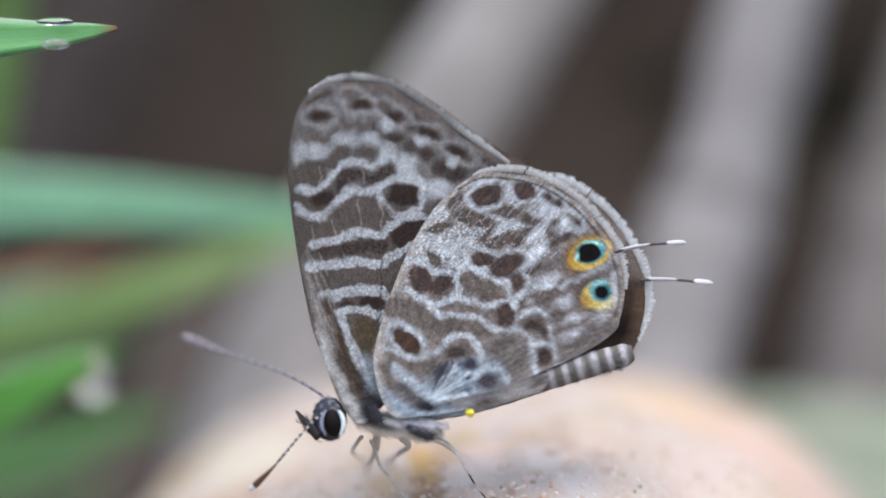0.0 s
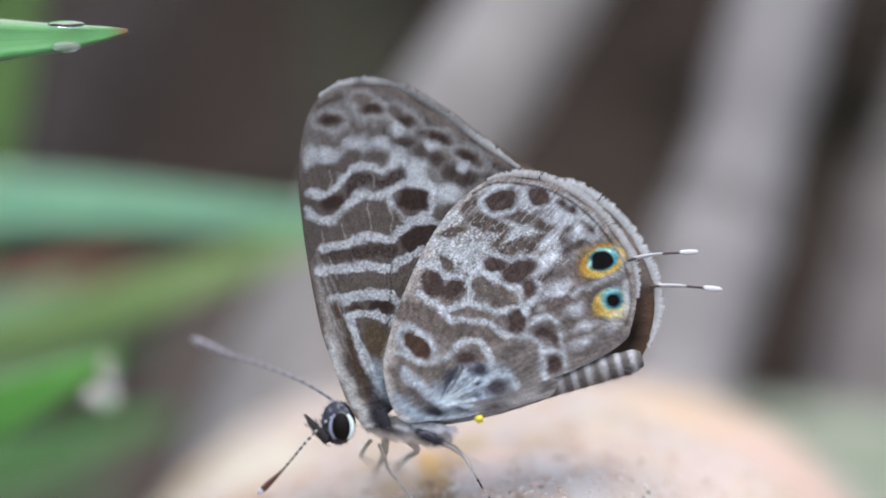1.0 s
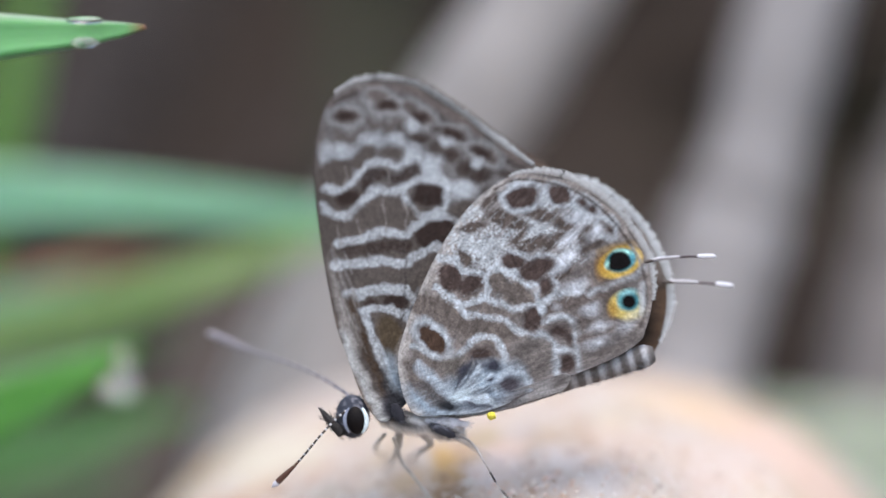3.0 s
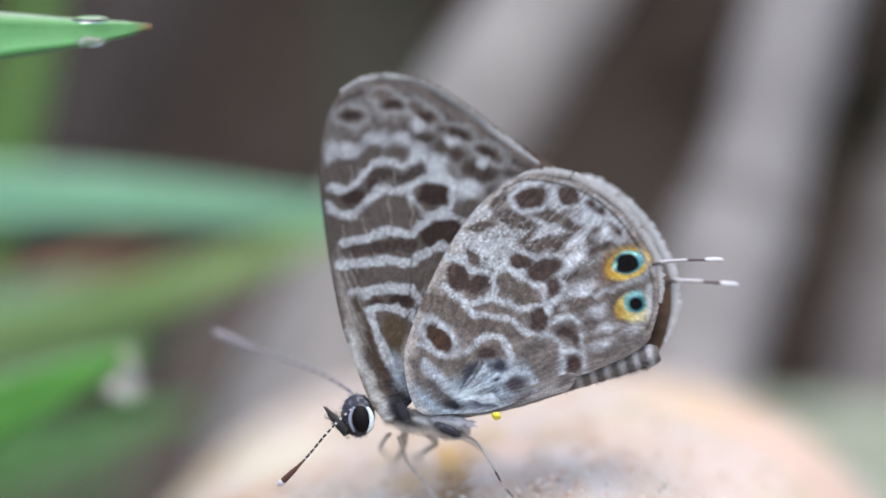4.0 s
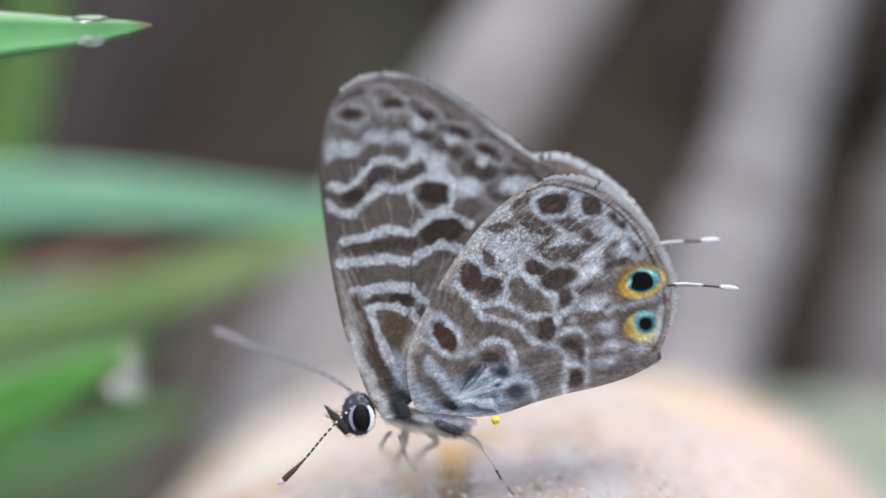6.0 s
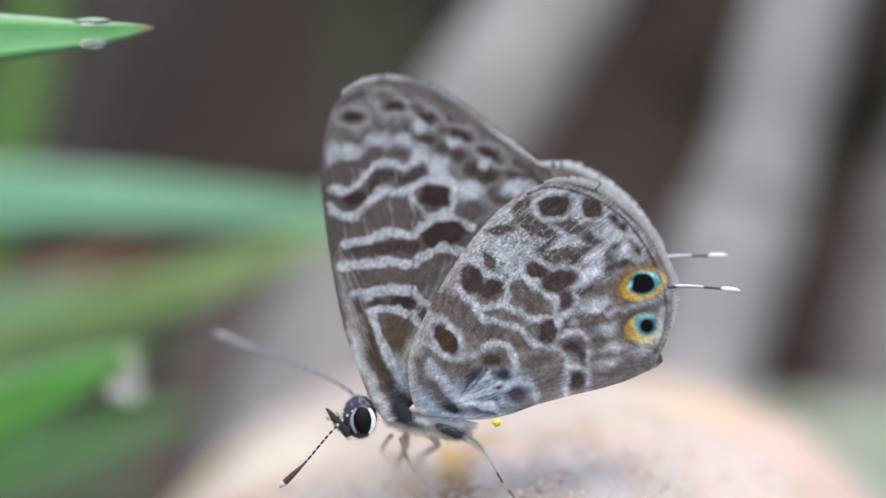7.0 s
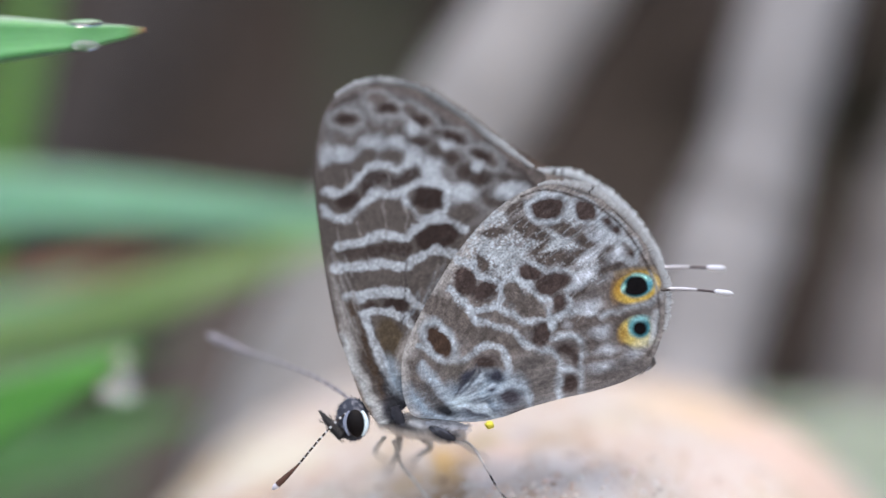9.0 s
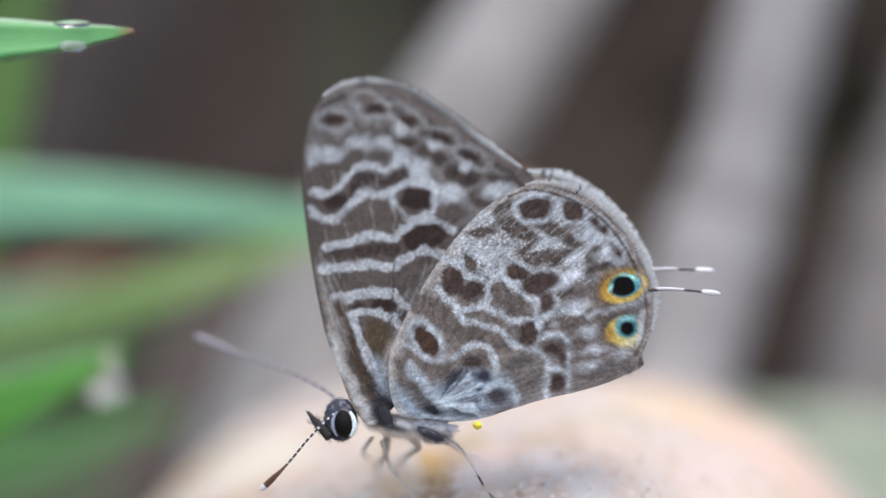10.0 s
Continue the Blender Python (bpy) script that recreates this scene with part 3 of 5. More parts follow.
    # veins
    for ax, ay, bx, by in ((712, 690, 727, 400), (700, 690, 620, 400), (690, 660, 646, 380), (727, 400, 740, 150),
                           (646, 400, 625, 150), (690, 400, 690, 140), (727, 430, 820, 200), (727, 500, 900, 260)):
        p.line(MID, 2.0, (ax, ay), ((ax + bx) / 2 + 4, (ay + by) / 2), (bx, by), soft=1.5, strong=0.18)


def paint_hind(p):
    # pale costa and outer border
    p.spot(MID_H, 840, 590, 130, 110, 20, 30, 0.6)
    p.spot((0.25, 0.242, 0.25), 985, 430, 175, 105, 22, 40, 0.85)
    p.spot((0.185, 0.163, 0.158), 1080, 590, 95, 85, 0, 40, 0.9)
    p.line((0.45, 0.425, 0.41), 21, (742, 722), (727, 690), (723, 650), (728, 614), (746, 570), (768, 528), (792, 488), (815, 452),
           (844, 414), (876, 380), (912, 350), (948, 330), (980, 321), soft=5, strong=0.9)
    p.line((0.155, 0.125, 0.112), 7, (850, 425), (880, 390), (915, 360), (945, 340), soft=3, strong=0.7)
    p.line((0.30, 0.265, 0.25), 30, (960, 318), (1010, 320), (1055, 333), (1095, 358), (1130, 392), (1157, 430), (1176, 474),
           (1182, 520), (1178, 570), (1160, 620), soft=6, strong=0.85)
    for k, tone in ((1, BROWN_H), (2, PALE_WARM), (3, MID_H), (4, PALE_WARM), (5, MID_H)):
        p.line(tone, 2.5, *[(x0 + 4.2 * k, y0 + 1.5 * k) for x0, y0 in ((728, 614), (746, 570), (768, 528), (792, 488), (815, 452), (844, 414), (876, 380))],
               soft=2, strong=0.5)
    # hairs combed along the front edge
    comb = random.Random(41)
    front = spline([(728, 640), (746, 572), (768, 530), (792, 490), (815, 454), (844, 416), (876, 382), (912, 352), (950, 332)], 10)
    for k in range(110):
        q = front[comb.randrange(4, len(front) - 6)]
        step = front[min(len(front) - 1, int(np.argmin(np.hypot(front[:, 0] - q[0], front[:, 1] - q[1]))) + 2)] - q
        step = step / max(np.hypot(*step), 1e-6)
        side = np.array([-step[1], step[0]]) * comb.uniform(4, 46)
        ln = comb.uniform(26, 64)
        b = q + side + step * ln - side * comb.uniform(0.0, 0.35)
        p.line(comb.choice((PALE_WARM, (0.46, 0.45, 0.45), BROWN_H, (0.27, 0.235, 0.22))), comb.uniform(1.4, 2.6), tuple(q + side), tuple((q + side + b) / 2), tuple(b),
               soft=1.4, strong=0.62, clean=True)
    # bright dusted patches in the middle
    for x0, y0, rx, ry, a in ((868, 424, 32, 28, -40), (905, 448, 42, 34, -20), (985, 418, 44, 22, -10), (884, 376, 28, 11, -25),
                              (1016, 376, 26, 13, 25), (1085, 414, 28, 14, 20), (1045, 438, 34, 12, -32), (1042, 480, 34, 13, -35),
                              (935, 487, 28, 9, 20), (1000, 345, 22, 8, 10), (1072, 372, 14, 8, 40)):
        p.dust(DUST, x0, y0, rx, ry, a, 0.68)
    for x0, y0, rx, ry, a in ((920, 358, 23, 9, -30), (942, 394, 32, 14, 32), (966, 408, 22, 10, 10), (882, 401, 27, 9, -8), (1008, 394, 30, 11, 15),
                              (1050, 418, 27, 10, 20), (984, 446, 34, 11, -12), (962, 430, 20, 9, -40), (1012, 452, 18, 8, -30), (860, 455, 10, 19, -35),
                              (1090, 463, 32, 8, -20), (1080, 440, 12, 16, 30), (1030, 506, 27, 9, -20), (1022, 564, 44, 10, -12), (1034, 436, 14, 8, -20),
                              (1062, 548, 22, 6, -14)):
        p.spot((0.088, 0.071, 0.064), x0, y0, rx, ry, a, 4.2, 0.92)
    for k in range(320):
        x0, y0 = comb.uniform(820, 1120), comb.uniform(345, 560)
        ln, lean = comb.uniform(10, 26), radians(comb.gauss(-38, 7))
        p.line(comb.choice((DUST, (0.46, 0.45, 0.46), BROWN_H, (0.09, 0.072, 0.065), PALE_WARM)), comb.uniform(1.2, 2.2), (x0, y0),
               (x0 + ln * 0.5 * math.cos(lean), y0 + ln * 0.5 * math.sin(lean) + comb.uniform(-1, 1)), (x0 + ln * math.cos(lean), y0 + ln * math.sin(lean)),
               soft=1.3, strong=comb.uniform(0.25, 0.5), clean=True)
    for k in range(420):
        x0, y0 = comb.gauss(895, 55), comb.gauss(440, 38)
        p.spot((0.60, 0.64, 0.68) if comb.random() < 0.5 else (0.10, 0.082, 0.073), x0, y0, comb.uniform(0.9, 1.8), comb.uniform(0.7, 1.2), -38, 1.4, 0.4, clean=True)
    # row of spots under the margin, with veins between them
    p.line(PALE, 9, (940, 346), (975, 334), (1008, 340), (1046, 354), (1078, 378), (1106, 408), (1132, 446), soft=4, strong=0.6)
    for x0, y0, rx, ry, a in ((977, 357, 28, 21, -8), (1043, 363, 23, 12, 35), (1088, 391, 20, 10, 42), (1119, 430, 14, 12, 50)):
        p.spot(PALE, x0, y0, rx + 11, ry + 10, a, 4, 0.75)
    p.spot(DARK_H, 978, 357, 30, 22, -8, 5)
    p.spot(DARK_H, 1043, 362, 24, 16, 32, 4.5, 0.9)
    p.spot(DARK_H, 1090, 389, 19, 10, 42, 5, 0.4)
    p.spot(DARK_H, 1083, 381, 9, 8, 40, 4, 0.8)
    p.spot(DARK_H, 1098, 397, 9, 8, 40, 4, 0.8)
    p.spot(BROWN_H, 1119, 432, 16, 13, 50, 6, 0.85)
    p.spot(DARK_H, 1126, 438, 7, 7, 40, 4, 0.75)
    p.spot(DARK_H, 1114, 426, 6, 6, 40, 4, 0.7)
    for pts in (((1086, 354), (1062, 374), (1030, 396)), ((1122, 400), (1100, 416), (1078, 444)), ((1152, 448), (1122, 462), (1090, 476)),
                ((1020, 332), (1008, 356), (1000, 385))):
        p.line(BROWN_H, 4, *pts, soft=3, strong=0.6)
    # twin spot near the front edge
    p.line(PALE, 14, (806, 502), (824, 524), (850, 537), (884, 530), (896, 508), (882, 487), (848, 474), (846, 456), (820, 452), strong=0.85)
    p.spot(DARK_H, 830, 488, 20, 27, -12, 5)
    p.spot(DARK_H, 867, 505, 26, 16, -18, 5, 0.85)
    # chain of dark cells
    p.line(PALE, 11, (916, 478), (930, 460), (946, 453), (966, 462), (976, 474), (1004, 468), (1024, 482), (1014, 506), (1020, 530), (1000, 548), strong=0.7)
    p.line(PALE, 12, (896, 490), (918, 484), (944, 494), (958, 514), (984, 520), (982, 546), strong=0.8)
    p.spot(DARK_H, 946, 471, 22, 15, 35, 5, 0.85)
    p.spot(DARK_H, 985, 492, 34, 19, -18, 5, 0.88)
    p.spot(DARK_H, 998, 526, 15, 19, 25, 5, 0.75)
    p.spot(BROWN_H, 945, 533, 31, 18, 30, 4, 0.95)
    p.spot(BROWN_H, 914, 508, 17, 20, -25, 4, 0.95)
    # wavy lines
    p.spot(BROWN_H, 800, 545, 50, 24, 30, 6, 0.9)
    p.spot(BROWN_H, 880, 592, 62, 19, 18, 6, 0.9)
    p.line(BROWN_H, 11, (880, 549), (915, 560), (955, 572), soft=4, strong=0.85)
    p.line(PALE, 11, (840, 542), (850, 556), (880, 566), (912, 574), (934, 594), (956, 606), (984, 610), (996, 628), (998, 660), (1000, 692), soft=4)
    p.line(PALE, 11, (846, 540), (880, 535), (908, 541), (940, 560), (986, 555), (1012, 545), (1060, 540), soft=4, strong=0.85)
    p.line(PALE, 9, (888, 500), (894, 518), (880, 538), strong=0.7)
    p.spot(DARK_H, 966, 582, 18, 21, 12, 5, 0.9)
    p.spot(PALE, 986, 566, 8, 11, 0, 4, 0.9)
    p.line(PALE, 10, (988, 590), (1012, 583), (1036, 594), (1040, 620), (1034, 650), (1042, 682), strong=0.85, soft=4)
    p.spot(DARK_H, 1012, 608, 20, 10, 22, 5, 0.8)
    p.spot(DARK_H, 1026, 622, 9, 14, 0, 4, 0.6)
    p.spot(PALE, 1012, 642, 14, 7, 20, 4, 0.8)
    p.spot(DARK_H, 1019, 669, 15, 17, 0, 4, 0.85)
    p.spot(BROWN_H, 1056, 604, 18, 7, 0, 5, 0.7)
    p.line(BROWN_H, 7, (1048, 628), (1080, 620), (1116, 610), soft=4, strong=0.7)
    for x0, y0, rx, ry, a in ((1042, 480, 26, 12, -42), (1048, 533, 20, 10, -14), (1075, 576, 20, 11, -10), (1086, 606, 20, 8, -12), (1078, 638, 22, 9, -8),
                              (1132, 614, 16, 9, -38), (1012, 566, 6, 5, 0), (1100, 438, 15, 7, -28), (1070, 408, 20, 8, 18), (1055, 438, 22, 9, -35)):
        p.spot((0.53, 0.56, 0.62), x0, y0, rx, ry, a, 6, 0.72)
    for x0, y0, rx, ry, a in ((1056, 598, 16, 8, -6), (1046, 560, 40, 7, -10), (1110, 592, 12, 7, -20), (1060, 622, 18, 5, -14), (1108, 632, 16, 6, -24), (1085, 655, 30, 6, -16),
                              (1075, 500, 26, 7, -26), (1078, 545, 24, 5, -18)):
        p.spot((0.115, 0.096, 0.090), x0, y0, rx, ry, a, 5, 0.75)
    for x0, y0, rx, ry in ((1074, 672, 12, 6), (1112, 658, 9, 7), (1048, 680, 8, 5), (1146, 640, 9, 7)):
        p.spot((0.10, 0.088, 0.085), x0, y0, rx, ry, -15, 6, 0.75)
    p.line(MID_H, 16, (1048, 672), (1100, 655), (1150, 634), soft=6, strong=0.5)
    p.spot(BROWN_H, 1092, 520, 13, 14, 0, 8, 0.7)
    p.spot(BROWN_H, 1098, 560, 11, 24, 0, 8, 0.7)
    p.spot((0.135, 0.12, 0.115), 956, 655, 37, 42, 0, 8, 0.9)
    for k in range(6):
        p.line(MID_H, 3, (925, 640 + 11 * k), (960, 634 + 11 * k), (988, 630 + 11 * k), soft=2, strong=0.6)
    # oval cell
    p.spot(PALE, 787, 592, 27, 45, -38, 5, 0.72)
    p.spot((0.07, 0.043, 0.031), 786, 594, 16, 34, -40, 4, 0.92)
    p.line(PALE, 12, (750, 602), (786, 626), (818, 634), (846, 616), (858, 604), (880, 600), (898, 612), (908, 640), (894, 664))
    p.line(BROWN_H, 17, (752, 618), (775, 634), (800, 644), soft=4, strong=0.85)
    p.spot(BROWN_H, 816, 648, 22, 16, 30, 6, 0.75)
    p.spot(MID_H, 832, 610, 9, 9, 0, 4, 0.8)
    p.spot(DARK_H, 868, 632, 22, 14, -12, 5, 0.9)
    p.spot(DARK_H, 886, 657, 13, 11, 0, 5, 0.85)
    # blue-dusted base with radiating hair
    p.spot(MID_H, 800, 682, 66, 34, 0, 12, 0.8)
    p.spot(BLUISH, 858, 692, 70, 40, -12, 14, 0.7)
    p.spot(BLUISH, 765, 705, 44, 22, 35, 10, 0.75)
    p.line(BROWN_H, 24, (741, 636), (752, 672), (786, 708), soft=6, strong=0.9)
    p.line((0.075, 0.070, 0.072), 16, (762, 674), (780, 698), (802, 714), soft=6, strong=0.85)
    p.line((0.43, 0.50, 0.58), 14, (754, 636), (782, 668), (806, 698), soft=5)
    p.spot((0.13, 0.115, 0.105), 818, 648, 26, 18, 20, 7, 0.8)
    for x0, y0, rx, ry, a in ((834, 656, 12, 9, -30), (846, 680, 17, 6, -28), (886, 656, 13, 11, 0), (858, 699, 24, 4, -6), (866, 712, 22, 4, 4), (826, 674, 10, 5, -40),
                              (880, 678, 8, 6, 0), (850, 724, 18, 4, 8)):
        p.spot((0.048, 0.050, 0.070), x0, y0, rx, ry, a, 4.5, 0.85)
    rays = random.Random(77)
    for k in range(34):
        turn = radians(-62 + 78 * k / 33 + rays.uniform(-3, 3))
        ln = rays.uniform(46, 84) * (1.0 if k < 24 else 0.9)
        bend = rays.uniform(-4, 4)
        p.line((0.54, 0.62, 0.70) if rays.random() < 0.58 else (0.055, 0.058, 0.078), rays.uniform(2.2, 5.0), (810, 709),
               (810 + ln * 0.5 * math.cos(turn) - bend * math.sin(turn), 709 + ln * 0.5 * math.sin(turn) + bend * math.cos(turn)),
               (810 + ln * math.cos(turn), 709 + ln * math.sin(turn)), soft=2.2, strong=rays.uniform(0.65, 1.0))
    p.spot((0.50, 0.60, 0.66), 822, 702, 14, 7, -20, 6, 0.8)
    p.spot((0.020, 0.022, 0.027), 799, 715, 17, 9, 18, 5, 0.92)
    p.line((0.46, 0.53, 0.61), 12, (888, 696), (902, 672), (930, 672), (946, 692), (944, 712), soft=5)
    p.spot((0.075, 0.068, 0.082), 912, 693, 20, 14, 0, 5, 0.9)
    p.spot(DARK_H, 926, 716, 20, 7, -12, 5, 0.75)
    # veins
    for bx, by, m in ((1060, 335, -30), (1110, 400, -24), (1160, 470, -14), (1180, 520, 0), (1150, 610, 12), (1020, 320, -34)):
        p.line(MID_H, 2.5, (830, 640), ((830 + bx) / 2 + m * 0.4, (640 + by) / 2 + m), (bx, by), soft=1.5, strong=0.22)
    # two eyespots, the black pupils set with metallic green-blue, its glints painted in mint
    gold, teal, mint_glint, black = (0.56, 0.385, 0.085), (0.06, 0.22, 0.25), (0.42, 0.80, 0.74), (0.005, 0.004, 0.005)
    p.spot((0.10, 0.08, 0.07), 1128, 500, 50, 33, -18, 6, 0.75, clean=True)
    p.spot(gold, 1136, 497, 41, 27, -20, 2.5, clean=True)
    p.spot((0.42, 0.22, 0.04), 1102, 500, 9, 17, 10, 6, 0.6, clean=True)
    p.spot((0.40, 0.24, 0.05), 1136, 468, 30, 5, -8, 4, 0.5, clean=True)
    p.spot(teal, 1136, 494, 27, 21, -14, 2.5, clean=True)
    p.spot((0.10, 0.32, 0.40), 1157, 490, 8, 12, 10, 3, 0.8, clean=True)
    p.spot(mint_glint, 1143, 479, 13, 5, 14, 2.5, 0.95, clean=True)
    p.spot(mint_glint, 1113, 499, 5, 7, 10, 2.5, 0.9, clean=True)
    p.spot(black, 1135, 495, 18, 17, -8, 2, 0.98, 2.4, clean=True)
    p.spot(black, 1132, 499, 20, 10, -20, 2, 0.98, clean=True)
    p.spot(black, 1127, 485, 7, 5, -30, 2, 0.95, clean=True)
    p.spot(black, 1148, 499, 6, 6, 0, 2, 0.95, clean=True)
    p.line((0.105, 0.082, 0.075), 9, (1168, 524), (1130, 536), (1092, 552), soft=5, strong=0.75)
    p.line(PALE, 8, (1176, 514), (1150, 526), (1112, 538), (1070, 548), soft=4, strong=0.7)
    p.spot((0.10, 0.08, 0.07), 1130, 573, 41, 34, -10, 7, 0.7, clean=True)
    p.spot((0.54, 0.43, 0.14), 1135, 575, 29, 25, -10, 3, clean=True)
    p.spot((0.44, 0.25, 0.05), 1111, 580, 7, 11, 0, 5, 0.75, clean=True)
    p.spot((0.60, 0.56, 0.36), 1148, 594, 16, 7, -20, 4, 0.8, clean=True)
    p.spot((0.62, 0.64, 0.66), 1166, 570, 6, 20, 4, 4, 0.8, clean=True)
    p.spot((0.07, 0.24, 0.29), 1141, 568, 19, 19, 0, 3, clean=True)
    p.spot((0.30, 0.60, 0.64), 1139, 554, 12, 5, -8, 3.5, 0.85, clean=True)
    p.spot((0.16, 0.42, 0.44), 1126, 569, 5, 10, 0, 3, 0.7, clean=True)
    p.spot(black, 1141, 570, 12, 12, 0, 2.5, 0.98, clean=True)
    # margin line
    p.line((0.050, 0.036, 0.031), 5.0, (930, 337), (968, 325), (1008, 331), (1050, 346), (1088, 370), (1118, 400), (1143, 438),
           (1163, 478), (1172, 508), (1175, 545), (1170, 585), (1155, 618), soft=2, clean=True)
    p.line(PALE, 5, (1160, 468), (1168, 488), (1170, 506), soft=2.5, strong=0.5)
    p.line(PALE, 6, (1169, 540), (1169, 566), (1160, 592), soft=2.5, strong=0.6)


def paint_upper(p):
    """Upper side of a wing: plain warm brown, darker along the margin."""
    p.line((0.24, 0.21, 0.195), 44, (950, 325), (1010, 324), (1060, 340), (1120, 386), (1160, 440), (1176, 486), soft=8, strong=0.9)
    p.line((0.045, 0.029, 0.022), 26, (1168, 500), (1176, 540), (1168, 580), (1146, 625), soft=10, strong=0.85)
    p.spot((0.012, 0.009, 0.008), 1132, 586, 30, 22, 0, 12, 0.85)
    p.line((0.30, 0.19, 0.12), 4, (1185, 520), (1180, 580), (1160, 625), (1110, 655), soft=3, strong=0.8)


def wing(name, outline, centre, paint, pivot, depth, lift, flip, label, base=BROWN, rim=1200, rings=225, thick=0.035, tone=1.0):
    """A thin, slightly ribbed sheet with two faces and a rim.  flip: the painted side looks away from the camera.
    lift(x, y) gives the depth in millimetres over the drawing plane."""
    edge = resample(outline, rim, True)
    rows = np.r_[np.linspace(0, 1, rings) ** 0.8]
    cx, cy = centre

    def sheet(steps):
        px = cx + np.outer(steps[1:], edge[:, 0] - cx).ravel()
        py = cy + np.outer(steps[1:], edge[:, 1] - cy).ravel()
        return np.r_[cx, px], np.r_[cy, py]

    def faces(count, start, back):
        out = [(start, start + 1 + k, start + 1 + (k + 1) % rim) for k in range(rim)]
        for r in range(count - 2):
            a = start + 1 + r * rim
            out += [(a + k, a + rim + k, a + rim + (k + 1) % rim, a + (k + 1) % rim) for k in range(rim)]
        return [f[::-1] for f in out] if back else out

    fx, fy = sheet(rows)
    coarse = np.linspace(0, 1, 9)
    bx, by = sheet(coarse)
    pf = Pigment(fx, fy, base)
    paint(pf)
    pf.c *= tone
    zone = np.clip(1.3 - np.hypot((fx - 850) / 210, (fy - 460) / 180), 0, 1)
    fan, far_off = np.arctan2(fy - 740, fx - 745), np.hypot(fx - 745, fy - 740)
    pf.c *= (1 + 0.16 * grain(fan * 300, far_off, 9, 21) * (0.5 + 0.5 * grain(fx, fy, 50, 22)) + 0.10 * grain(fan * 420, far_off * 0.16, 5, 23) + 0.10 * grain(fx, fy, 5, 7) + 0.07 * grain(fx, fy, 40, 8) + (0.07 + 0.40 * zone) * grain(fx, fy, 2.6, 41) * (0.55 + 0.45 * grain(fx, fy, 13, 42)))[:, None]
    slant = radians(-38) + radians(22) * np.clip((fy - 450) / 200, 0, 1)
    along, across = fx * np.cos(slant) + fy * np.sin(slant), fy * np.cos(slant) - fx * np.sin(slant)
    pf.c *= (1 + 0.27 * grain(along, across * 5.0, 15, 31) * np.clip((fx + fy * 0.75 - 1080) / 90, 0, 1))[:, None]
    ox, oy = pivot

    def place(x, y, off):
        fan = np.arctan2(y - 725, x - 735)
        rib = 0.035 * np.cos(fan * 34) * np.clip(np.hypot(x - 735, y - 725) / 300, 0, 1)
        d = lift(x, y) + rib + off
        k = 1 + 0.62 * d * 0.001 / DIST
        return np.stack([((x - 784) * k + 784 - ox) * U, d * 0.001, ((441 - y) * k - 441 + oy) * U], 1)
    front = place(fx, fy, thick if flip else 0.0)
    back = place(bx, by, 0.0 if flip else thick)
    n1 = len(front)
    fs = faces(rings, 0, not flip) + faces(len(coarse), n1, flip)
    a, b = 1 + (rings - 2) * rim, n1 + 1 + (len(coarse) - 2) * rim
    band = [(a + k, b + k, b + (k + 1) % rim, a + (k + 1) % rim) for k in range(rim)]
    fs += [f[::-1] for f in band] if not flip else band
    pb = Pigment(bx, by, (0.075, 0.052, 0.041))
    paint_upper(pb)
    cols = np.vstack([pf.c, pb.c])
    ob = array_mesh(name, np.vstack([front, back]), fs, WING, butterfly, label, cols)
    ob.location = local(ox, oy, depth)
    return ob


